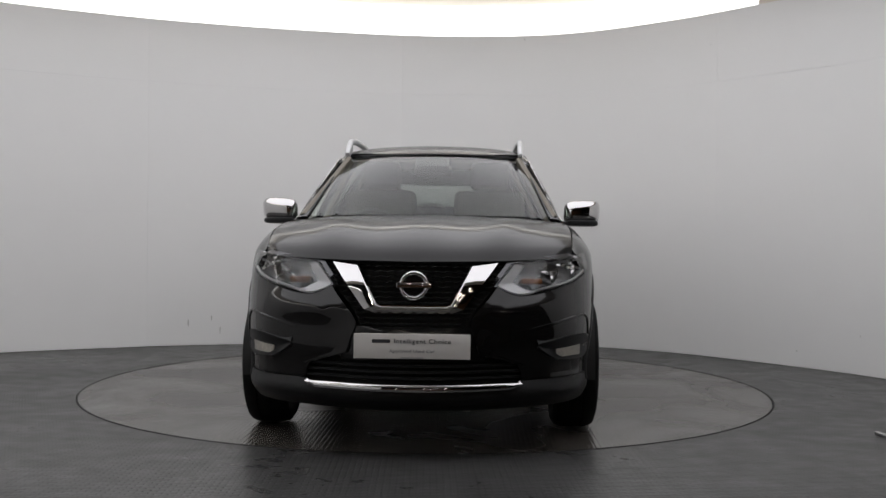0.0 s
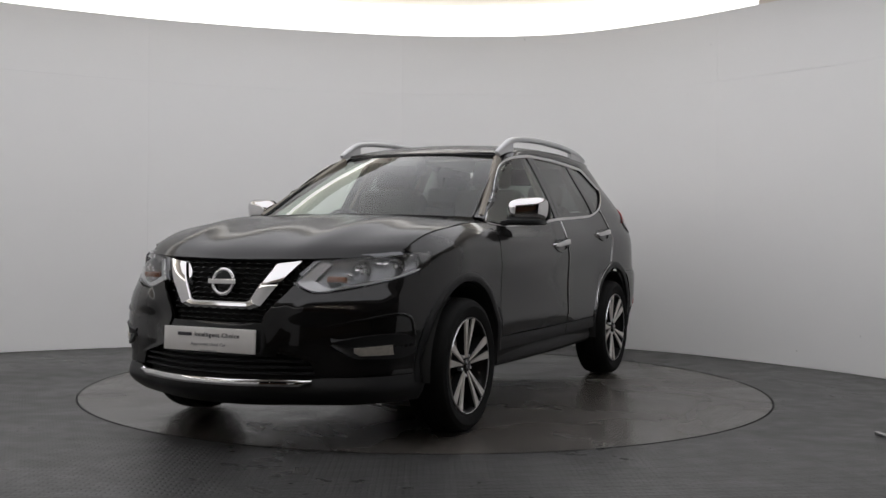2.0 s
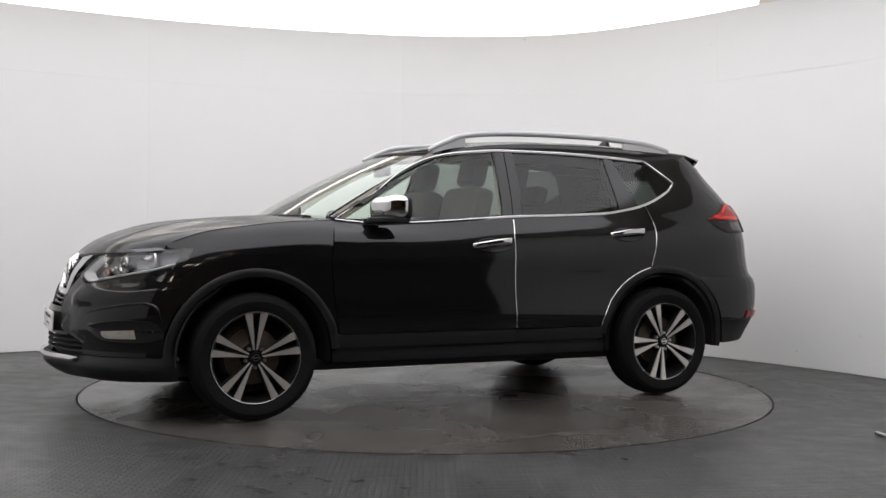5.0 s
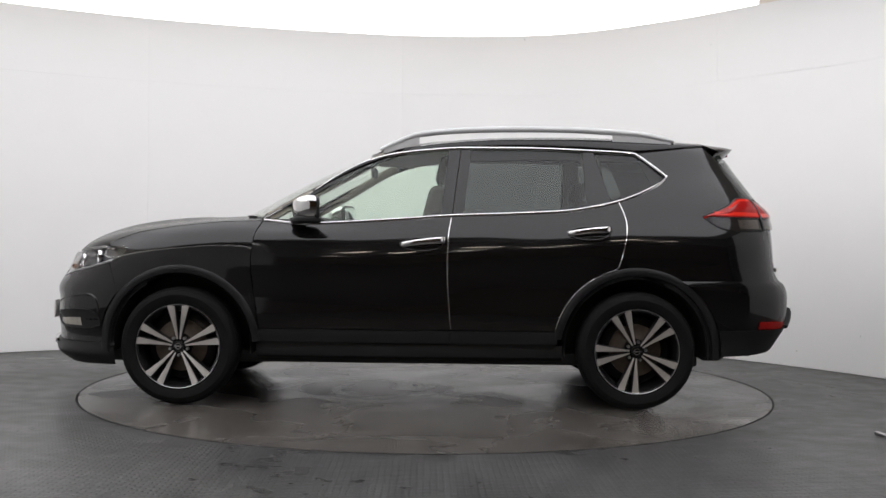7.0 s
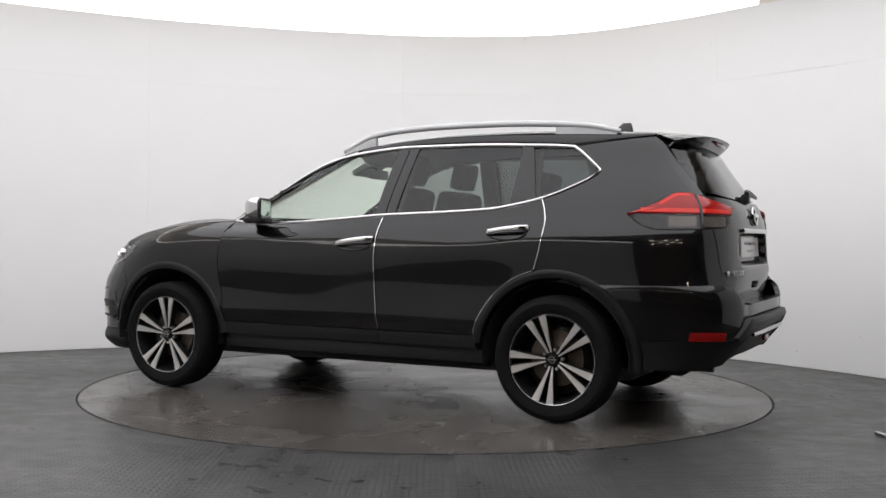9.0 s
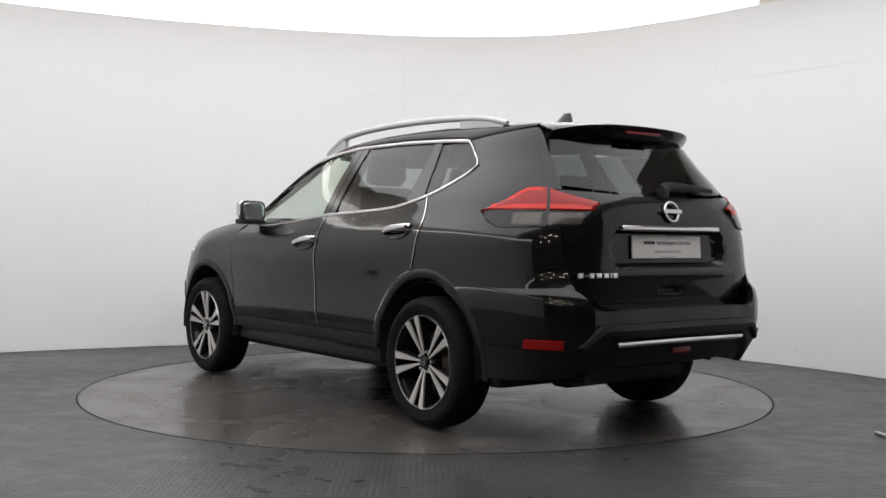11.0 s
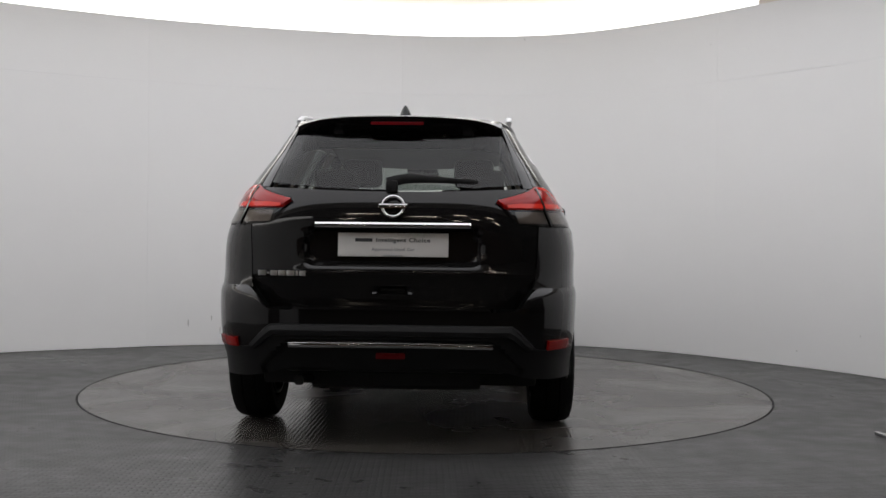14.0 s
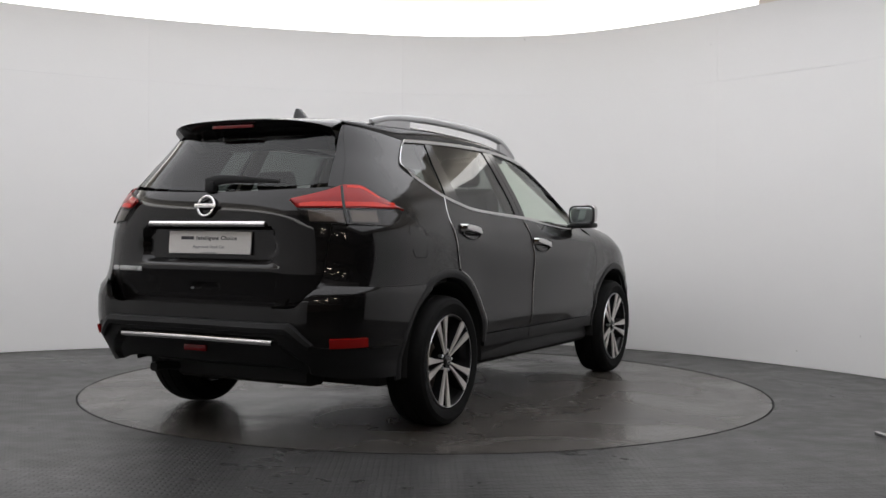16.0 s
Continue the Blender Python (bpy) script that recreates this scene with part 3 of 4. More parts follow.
    # tailgate with the number-plate recess and the handle notch
    def gate(y, z):
        x = back(y, max(z, .83)) + .03 * clamp((.83 - z) / .15)
        a = abs(y)
        edge_y = .40 + .03 * math.sin(math.pi * clamp((z - .86) / .2))
        dip = ease((edge_y - a) / .03) * ease((z - .868) / .02) * ease((1.052 - z) / .012)
        notch = ease((.085 - a) / .02) * ease((z - .738) / .012) * ease((.778 - z) / .012)
        ledge = math.exp(-((z - .845) / .02) ** 2) * .006
        return (x + .045 * dip + .03 * notch - ledge * ease((.5 - a) / .1), y, z)
    gate_y = lambda z: edge_y(z) - .002 - (.03 * ease((z - 1.18) / .07))
    zs = [.672 + .575 * i / 60 for i in range(61)]
    rows = [[gate(gate_y(z) * (-1 + j / 34), z - (.024 * (1 - (j / 34 - 1) ** 2) if z > 1.2 else 0) * (z - 1.2) / .05) for j in range(69)] for z in zs]
    part("tailgate", sheet(rows, .02), PAINT, car, "black tailgate with a recess round the plate")
    # rear bumper
    top = curve([(0, .664), (.50, .664), (.585, .672), (.66, .755), (.70, .775), (.92, .765)])
    split = curve([(0, .600), (.565, .598), (.60, .57), (.66, .497), (.70, .487), (.92, .475)])
    def ring_rows(lo, hi, nz, lift):
        rows = []
        for i in range(nz + 1):
            row = []
            for j in range(81):
                s, y, z = -1 + j / 40, 0.0, .6
                for _ in range(12):
                    z = .4 * z + .6 * (lo(abs(y)) + (hi(abs(y)) - lo(abs(y))) * i / nz)
                    end = math.acos(clamp((-arch_x(-AXLE, .487, clamp(z, .36, .80), -1) - 1.35) / (-tail(z) - 1.35)) ** (nr(z) / 2))
                    phi = end * math.copysign(abs(s) ** .9, s)
                    y = (girth(z) - .0101 + haunch(z)) * math.copysign(abs(math.sin(phi)) ** (2 / nr(z)), s)
                c, up = abs(math.cos(phi)) ** (2 / nr(z)), lift(z, y)
                row.append((-1.35 + (tail(z) + 1.35) * c - up * c, y + math.copysign(up * (1 - c), y), z))
            rows.append(row)
        return rows
    rows = ring_rows(split, top, 18, lambda z, y: .020 * ease((.782 - z) / .045) * ease((abs(y) - .50) / .14))
    part("rear_bumper", sheet(rows, .03), PAINT, car, "black painted rear bumper")
    base = curve([(0, .39), (.45, .39), (.60, .352), (.75, .330), (.92, .318)])
    rows = ring_rows(base, lambda y: split(y) - .003, 26, lambda z, y: .026 - .034 * ease((.525 + .006 - z - .9 * max(0, abs(y) - .47)) / .016) * ease((.62 - abs(y)) / .02))
    part("rear_valance", sheet(rows, .03), TRIM, car, "black plastic lower rear valance")
    # front bumper sides, centre beam and lower lip
    inner = curve([(.34, .50), (.36, .50), (.44, .47), (.47, .31), (.55, .285), (.61, .262), (.75, .360), (.895, .462)])
    outer = lambda z: wide(max(arch_x(AXLE, .478, clamp(z, .36, .82), 1), 1.68 + .12 * clamp((z - .60) / .27)), z) - .001
    up = curve([(.26, .89), (.35, .89), (.385, .785), (.49, .741), (.75, .797), (.82, .836), (.85, .862), (.90, .875)])
    crease = lambda y, z: .012 * ease((y - (.43 - (.72 - z) * .85)) / .05) * ease((.76 - z) / .05) * ease((z - .40) / .1)
    rows = region(inner, outer, lambda y: .362, up, 44, 22, lambda y, z: (face(y, z) + .004 + crease(y, z) * 0.7, y, z), lambda s: math.sin(s * math.pi / 2))
    bumpers = both("front_bumper", rows, PAINT, car)
    rows = [[(face(y, z) - .004, y, z) for y in [-.33 + .66 * j / 20 for j in range(21)]] for z in (.452, .47, .50, .54, .58, .604)]
    part("bumper_beam", sheet(rows, .03), GLOSSBLACK, car, "gloss black bumper beam behind the plate")
    rows = []
    for i in range(11):
        row = []
        for j in range(61):
            s = math.sin((-1 + j / 30) * math.pi / 2)
            y = .885 * s
            z = .215 + .015 * s * s + (.345 + .012 * ease((abs(y) - .45) / .1) - .215 - .015 * s * s) * i / 10
            x = max(1.78, face(y, z) + .014 * math.sin(math.pi * i / 10))
            row.append((x, min(abs(y), wide(1.79, z) + .004) * (1 if y > 0 else -1), z))
        rows.append(row)
    part("front_lip", sheet(rows, .03), TRIM, car, "black plastic lower front lip")
    return doors, quarters, bumpers, (edge, b_line, c_line)


def build_arches(car):
    for hub, r0, r1, a0, a1 in ((AXLE, .431, .482, -4, 176), (-AXLE, .442, .492, 8, 186)):
        rows = []
        for i in range(45):
            a = radians(a0 + (a1 - a0) * i / 44)
            row = []
            for k, (r, lift) in enumerate(((r0, -.02), (r0 + .006, .003), (r0 + .025, .008), (r1 - .006, .007), (r1, .001))):
                x, z = hub + r * math.cos(a), .35 + r * math.sin(a)
                row.append((x, wide(x, max(z, .30)) + lift, z))
            rows.append(row)
        both("wheel_arch_trim", rows, TRIM, car, "black plastic wheel arch trim", .025, 50)
        for f in (1, -1):
            bm = bmesh.new()
            n = 28
            rings = [[bm.verts.new((hub + r * math.cos(radians(-6 + 192 * i / n)), f * y, .35 + r * math.sin(radians(-6 + 192 * i / n)))) for i in range(n + 1)] for r, y in ((.424, .885), (.428, .60), (.43, .50), (.05, .48))]
            for a, b in zip(rings, rings[1:]):
                for i in range(n):
                    bm.faces.new((a[i], a[i + 1], b[i + 1], b[i]))
            part("wheel_well", bm, DARK, car, "dark wheel well liner")


def build_under(car):
    rows = [[(x, .765 + dy + .02 * math.sin(math.pi * k / 20), z) for x, k in ((.90 - 1.82 * k / 20, k) for k in range(21))] for dy, z in ((-.03, .275), (.045, .279), (.072, .30), (.078, .335), (.068, .372))]
    both("sill", rows, TRIM, car, "black plastic sill", .06)
    bm = bmesh.new()
    box(bm, .1, 0, .275, 3.7, 1.42, .07, .02)
    box(bm, 1.85, 0, .275, .4, 1.08, .08, .02)
    box(bm, -1.80, 0, .40, .5, 1.1, .12, .03)
    part("floor_pan", bm, DARK, car)
    bm = bmesh.new()
    box(bm, 0, 0, .60, 1.78, 1.70, .58, .05)
    box(bm, 1.5, 0, .70, 1.0, 1.0, .34, .05)
    box(bm, -1.45, 0, .62, 1.35, .98, .5, .05)
    part("inner_shell", bm, DARK, car, "dark inner body shell")
    bm = bmesh.new()
    sweep(bm, [(-1.9, -.42, .30), (-1.9, .42, .30)], .085, .055, Vector((1, 0, 0)))
    sweep(bm, [(-1.9, .40, .29), (-2.05, .46, .31), (-2.13, .46, .308)], .024, .024)
    part("silencer", bm, DARK, car, "dull dark steel exhaust silencer")


def build_glass(car, doors):
    # windscreen
    rows = []
    for i in range(19):
        t = i / 18
        row = []
        for j in range(25):
            s = -1 + j / 12
            a = Vector((1.085 - .21 * s * s, .708 * s, 1.138 - .012 * s * s))
            b = Vector((.285 - .20 * s * s, .556 * s, 1.537 - .004 * s * s))
            p = a.lerp(b, t)
            p.z += .020 * math.sin(math.pi * t)
            row.append(p)
        rows.append(row)
    ob = part("windscreen", sheet(rows, .005, closed=False), WINDSCREEN, car, "clear windscreen, lightly tinted")
    ob.visible_shadow = False
    rim = [(rows[i][0]) for i in range(19)] + [rows[18][j] for j in range(1, 25)] + [rows[i][24] for i in range(17, -1, -1)]
    bm = sweep(bmesh.new(), [p + Vector((.002, 0, .001)) for p in rim], .010, .005, Vector((0, 0, 1)))
    part("windscreen_seal", bm, GLOSSBLACK, car)
    rows = [[(1.10 + .03 * k - .36 * (y * y), y, 1.106 - .010 * k - .018 * (y / .75) ** 2) for y in [.76 * (-1 + j / 12) for j in range(25)]] for k in range(-2, 3)]
    part("cowl", sheet(rows, .03, heart=(0, 0, .5)), TRIM, car, "black plastic scuttle panel")
    # wipers
    for y0, y1 in ((-.55, .02), (.02, .58)):
        bm = bmesh.new()
        sweep(bm, spline([(1.10 - .33 * y * y - .012, y, 1.126 + .006 * math.sin((y - y0) * 5)) for y in (y0, (y0 + y1) / 2, y1)], 5), .007, .005, Vector((1, 0, 0)))
        box(bm, 1.085 - .33 * y1 * y1, y1, 1.122, .05, .03, .016, .006)
        part("wiper", bm, TRIM, car, "black windscreen wiper")
    # side windows: panes, pillar covers, bright surround
    pane = lambda x, z: (x, wide(x, z) - .010, z)
    lo, hi = (lambda x: belt(x) + .004), (lambda x: light_top(x) - .008)
    line = lambda a, b: (lambda z: a + (b - a) * (z - 1.14) / .42)
    for side, f in ((1, False), (-1, True)):
        for key, name, xa, xb, mat, label in (
                ("front_door", "window_pane", line(.815, .815), line(-.195, -.235), SIDEGLASS, "green-tinted clear window"),
                ("rear_door", "window_pane", line(-.325, -.372), line(-1.06, -1.06), PRIVACY, "dark privacy glass window")):
            rows = region(xa, xb, lo, lambda x: max(hi(x), lo(x) + .004), 24, 10, pane)
            ob = part(name, sheet(rows, .004, flip=f, closed=False), mat, doors[key, side], label)
            ob.visible_shadow = False
        tip = lambda z: curve([(1.23, -1.24), (1.31, -1.44), (1.385, -1.53), (1.47, -1.45), (1.53, -1.37)])(z)
        rows = region(line(-1.235, -1.115), lambda z: tip(z) + .006, lambda x: 1.22, lambda x: 1.525, 10, 12, pane)
        ob = part("quarter_window", sheet(rows, .004, flip=f, closed=False), PRIVACY, car, "dark privacy glass quarter window")
        ob.visible_shadow = False
        cover = lambda x, z: (x, wide(x, z) - .004, z)
        for xa, xb, key in ((line(-.19, -.235), line(-.256, -.306), "front_door"), (line(-.262, -.312), line(-.325, -.372), "rear_door"), (line(-1.055, -1.055), line(-1.232, -1.112), "rear_door")):
            part("pillar_cover", sheet(region(xa, xb, lo, hi, 4, 8, cover), .02, flip=f), GLOSSBLACK, doors[key, side], "gloss black pillar cover")
        out = [(x, light_top(x) + .003) for x in [.87 - 2.24 * k / 44 for k in range(45)]] + [(-1.415, 1.502), (-1.47, 1.458), (-1.525, 1.412), (-1.55, 1.388), (-1.538, 1.368), (-1.49, 1.335)] + [(x, belt(x)) for x in [-1.44 + 2.31 * k / 40 for k in range(41)]]
        bm = bmesh.new()
        sweep(bm, [(x, (wide(x, z) + .002 - .008 * ease((x - .05) / .3) * ease((z - 1.13) / .08)) * side, z) for x, z in out], .0095, .005, Vector((0, 0, 1)), closed=True, taper=lambda t: .5 + .5 * ease((t - .04) / .14))
        part("window_surround", bm, CHROME, car, "bright chrome window surround", angle=60)
    # rear screen
    rows = []
    for i in range(15):
        t = i / 14
        row = []
        for j in range(25):
            s = -1 + j / 12
            z = 1.232 + .038 * s * s + (1.515 - 1.232 - .038 * s * s) * t
            y = (.628 - .108 * t) * s
            row.append((back(y, z) + .006, y, z))
        rows.append(row)
    ob = part("rear_screen", sheet(rows, .005, closed=False), REARGLASS, car, "dark privacy glass rear window")
    ob.visible_shadow = False
    for f in (False, True):
        rows = [[(back(y, z) + .004, y, z) for y in [(.618 - .108 * t) * (1 - w) + (edge_y(z) + .001) * w for w in (0, .25, .5, .75, 1)]] for t, z in ((i / 12, 1.25 + .335 * i / 12) for i in range(13))]
        part("screen_side_trim", sheet(rows, .02, flip=f), GLOSSBLACK, car)


def build_spoiler(car):
    rows = []
    for i in range(13):
        t = i / 12
        row = []
        for j in range(33):
            s = -1 + j / 16
            y = (.508 + .008 * math.sin(math.pi * min(1, t * 1.6))) * s
            arc = .15 * abs(s) ** 4
            edge_z = roof(-1.80, 0) - .020 * s * s - .022 * abs(s) ** 7
            if t < .5:
                k = t / .5
                x = -1.80 - (.265 - arc) * k
                z = roof(-1.80, y) * (1 - ease(k)) + edge_z * ease(k) - .03 * k + .004
            elif t < .62:
                k = (t - .5) / .12
                x = -2.065 + arc + .012 * k
                z = edge_z - .03 - .018 * k
            else:
                k = (t - .62) / .38
                x = -2.053 + arc + .13 * k
                z = edge_z - .048 - .135 * k * (1 - .25 * s * s)
            row.append((x, y, z))
        rows.append(row)
    spoiler = part("spoiler", sheet(rows, .012, heart=(0, 0, 1.56), shrink=.93), PAINT, car, "black roof spoiler", angle=50)
    bm = bmesh.new()
    box(bm, -2.056, 0, 1.565, .016, .26, .016, .004)
    part("high_brake_light", bm, DARKRED, spoiler, "red high-level brake light")
    # aerial fin
    bm = bmesh.new()
    rings = []
    for k in range(9):
        t = k / 8
        x0, x1, h = -1.36 - .10 * t ** .8, -1.535 + .02 * t, .074 * t
        w = .034 * (1 - t) ** .7 + .006
        rings.append([bm.verts.new((x0 + (x1 - x0) * (.5 - .5 * math.cos(math.pi * a / 10)), w * math.sin(math.pi * a / 10) * sgn, roof(-1.45, 0) - .004 + h)) for sgn, order in ((1, range(11)), (-1, range(9, 0, -1))) for a in order])
    for a, b in zip(rings, rings[1:]):
        for i in range(len(a)):
            bm.faces.new((a[i], a[(i + 1) % len(a)], b[(i + 1) % len(a)], b[i]))
    bm.faces.new(rings[-1])
    part("aerial_fin", bm, PAINT, car, "black shark fin aerial")
    # rear wiper
    bm = bmesh.new()
    path = [(back(y, z) - .03, y, z) for y, z in ((.03, 1.262), (-.05, 1.285), (-.20, 1.283), (-.40, 1.272))]
    sweep(bm, spline(path, 6), .025, .012, Vector((0, 0, 1)), taper=lambda t: 1.25 - .85 * t)
    box(bm, back(0, 1.25) - .01, .01, 1.25, .05, .06, .06, .018)
    part("rear_wiper", bm, TRIM, car, "black rear wiper")
    # roof rails
    for f in (1, -1):
        bm = bmesh.new()
        yb = lambda x: .574 - .015 * ((x + .6) / 1.0) ** 2
        path = spline([(x, f * yb(x), z) for x, z in ((.19, 1.545), (.08, 1.598), (-.05, 1.644), (-.30, 1.670), (-.65, 1.681), (-1.0, 1.679), (-1.25, 1.668), (-1.45, 1.650), (-1.62, 1.615))], 8)
        sweep(bm, path, .020, .019, Vector((0, 1, 0)), taper=lambda t: .6 + .4 * math.sin(math.pi * clamp(t * 1.0)) ** .35)
        rail = part("roof_rail", bm, RAILGREY, car, "satin silver roof rail", angle=60)
        for xs in ((.17, .09, .02, -.05), (-1.24, -1.36, -1.48, -1.60)):
            bm = bmesh.new()
            rows = [[(x, f * yb(x) + sg * .013, z) for x, z in zip(xs, zz)] for sg, zz in ((1, None), (-1, None)) for zz in ([1.525, 1.55, 1.565, 1.575] if xs[0] > 0 else [1.60, 1.60, 1.59, 1.575], [1.545, 1.592, 1.620, 1.634] if xs[0] > 0 else [1.652, 1.646, 1.632, 1.606])]
            v = [[bm.verts.new(p) for p in r] for r in rows]
            for a, b in ((0, 1), (1, 3), (3, 2), (2, 0)):
                for i in range(3):
                    bm.faces.new((v[a][i], v[a][i + 1], v[b][i + 1], v[b][i]))
            bm.faces.new((v[0][0], v[1][0], v[3][0], v[2][0]))
            bm.faces.new((v[0][3], v[1][3], v[3][3], v[2][3]))
            part("rail_foot", bm, RAILGREY, rail)


def ring_of(path_r, tube_w, tube_d, m, n=40):
    bm = bmesh.new()
    sweep(bm, [m @ Vector((path_r * math.cos(2 * math.pi * k / n), path_r * math.sin(2 * math.pi * k / n), 0)) for k in range(n)], tube_d, tube_w, m.to_3x3() @ Vector((0, 0, 1)), closed=True)
    return bm


def emblem(car, m, r):
    """A chrome ring with a bar across, on a dark backing."""
    bm = ring_of(r * .86, r * .13, .008, m)
    box(bm, 0, 0, .008, r * 2.36, r * .36, .012, .003, m)
    part("emblem", bm, CHROME, car, "round chrome emblem with a crossbar", angle=50)


def plate(car, m, label):
    bm = bmesh.new()
    box(bm, 0, 0, 0, .525, .113, .010, .004, m)
    p = part("plate", bm, PLATE, car, label)
    bm = bmesh.new()
    box(bm, -.139, .022, .0058, .082, .016, .0012, .0, m)
    part("printed_bar", bm, INK, p)
    words("Intelligent Choice", .0285, INK, p, m @ pose(.047, .022, .0058) @ Matrix.Diagonal((1.16, 1, 1, 1)), "print")
    words("Approved Used Car", .0205, PALEINK, p, m @ pose(0, -.022, .0058) @ Matrix.Diagonal((1.12, 1, 1, 1)), "print")
    bm = bmesh.new()
    box(bm, 0, -.0515, .0056, .10, .004, .001, .0, m)
    part("printed_bar", bm, PALEINK, p)


def build_front(car):
    # grille: dark backing, mesh bars, chrome V
    gy = curve([(.60, .245), (.665, .275), (.75, .345), (.89, .452)])
    rows = [[(face(y, z) - .055, y, z) for y in [gy(z) * (-1 + j / 12) for j in range(25)]] for z in [.597 + .30 * i / 12 for i in range(13)]]
    grille = part("grille", sheet(rows, .02), DARK, car, "black radiator grille behind a chrome V")
    for k in range(12):
        z = .615 + .0235 * k
        bm = bmesh.new()
        half = gy(z) - .01
        sweep(bm, [(face(y, z) - .034 + .006 * math.cos(y * 120), y, z + .003 * math.cos(y * 120)) for y in [half * (-1 + j / 40) for j in range(81)]], .010, .0045, Vector((1, 0, 0)))
        part("grille_bar", bm, GLOSSBLACK, grille)
    bm = bmesh.new()
    lathe(bm, [(.066, 0), (.064, .012), (.050, .016), (.0005, .016)], 36, Matrix.Translation((face(0, .787) - .016, 0, .787)) @ pose(0, 0, 0, 0, 0, -90))
    part("emblem_disc", bm, GLOSSBLACK, grille)
    pairs = [((0, .661), (0, .692)), ((.178, .661), (.150, .692)), ((.232, .680), (.172, .702)), ((.392, .893), (.262, .876))]
    for f in (False, True):
        line = strip(pairs, 7)
        rows = []
        for a, b in line:
            row = []
            for t, d in ((0, -.035), (.04, .010), (.5, .016), (.9, .013), (.96, .008), (1, -.03)):
                y, z = a.lerp(b, t)
                row.append((face(y, max(z, .79)) + .002 + .22 * max(0, .79 - z) + d, y, z))
            rows.append(row)
        part("grille_chrome", sheet(rows, .006, flip=f), CHROME, grille, "bright chrome V-shaped grille trim", angle=25)
    emblem(car, Matrix.Translation((face(0, .787) + .002, 0, .787)) @ pose(0, 0, 0, 90, 0, 90) @ pose(0, 0, 0, -8, 0, 0), .068)
    plate(car, Matrix.Translation((2.330, 0, .519)) @ pose(0, 0, 0, 90, 0, 90) @ pose(0, 0, 0, -2, 0, 0), "white front plate with dark print")
    # lower intake
    rows = [[(face(y, z) - .05, y, z) for y in [.50 * (-1 + j / 14) for j in range(29)]] for z in (.335, .37, .41, .46)]
    intake = part("lower_intake", sheet(rows, .02), DARK, car, "black lower air intake")
    for z in (.372, .40, .428):
        bm = sweep(bmesh.new(), [(face(y, z) - .020, y, z) for y in [.49 * (-1 + j / 14) for j in range(29)]], .014, .006, Vector((1, 0, 0)))
        part("intake_bar", bm, TRIM, intake)
    # chrome skid strip
    rows = []
    for i in range(5):
        row = []
        for j in range(41):
            y = .50 * (-1 + j / 20)
            a = abs(y)
            lo = .318 + .022 * ease((a - .44) / .06)
            up = .347
            z = lo + (up - lo) * i / 4
            row.append((face(y, z) + .030 + .004 * math.sin(math.pi * i / 4), y, z))
        rows.append(row)
    part("skid_strip", sheet(rows, .02), CHROME, car, "chrome lower bumper strip", angle=40)
    # headlamps, set into the wing's shoulder
    def spot(y, z, deep):
        x = face(y, z)
        return (x + deep, y - max(0.0, wide(x, min(z, .99)) - wing(x, z)) * ease((y - .6) / .2), z)
    lo = curve([(.372, .785), (.49, .746), (.62, .768), (.75, .802), (.82, .842), (.862, .892)])
    hi = curve([(.372, .790), (.415, .842), (.458, .893), (.63, .908), (.80, .930), (.84, .936), (.862, .920)])
    ys = [.372 + .474 * math.sin(math.pi / 2 * j / 30) for j in range(31)]
    for f in (False, True):
        sg = -1 if f else 1
        bowl = []
        for i in range(11):
            t = i / 10
            bowl.append([spot(y, lo(y) + (hi(y) - lo(y)) * t, -.012 - .060 * (math.sin(math.pi * t) * math.sin(math.pi * j / 30)) ** .3) for j, y in enumerate(ys)])
        lamp = part("headlamp", sheet(bowl, .02, flip=f), LAMPBOWL, car, "clear headlamp with chrome reflectors")
        rows = [[spot(y, lo(y) + (hi(y) - lo(y)) * i / 10, .006) for y in ys] for i in range(11)]
        ob = part("lens", sheet(rows, .004, flip=f, closed=False), LENS, lamp, "clear lens")
        ob.visible_shadow = False
        # bright inner frame along the inner end and the lower edge
        rows = []
        for k in range(25):
            t = k / 24
            if t < .3:
                q = t / .3
                o, n_ = (.470 - .085 * q, .886 - .098 * q), (.508 - .058 * q, .878 - .082 * q)
            else:
                q = (t - .3) / .7
                yo = .385 + .44 * q
                o, n_ = (yo, lo(yo) + .006), (.450 + .375 * q, lo(yo) + .022 - .014 * q)
            rows.append([spot(a, b, -.006 - .02 * s) for s in (0, .5, 1) for a, b in ((o[0] + (n_[0] - o[0]) * s, o[1] + (n_[1] - o[1]) * s),)])
        part("daytime_light", sheet(rows, .008, flip=f), GUIDE, lamp, "pale grey daytime light guide")
        for y, z, r in ((.635, .842, .050), (.745, .868, .048)):
            bm = bmesh.new()
            m = Matrix.Translation((face(y, z) - .020, sg * y, z)) @ pose(0, 0, 0, 0, 0, -90 + sg * 22)
            lathe(bm, [(r, .0), (r * .97, -.012), (r * .8, -.032), (r * .45, -.046), (.004, -.05)], 9, m)
            part("reflector", bm, CHROME, lamp, "faceted chrome bowl reflector", smooth=False)
            bm = bmesh.new()
            lathe(bm, [(.0005, -.020), (.006, -.022), (.007, -.03), (.007, -.045)], 10, m)
            part("bulb", bm, SATIN, lamp)
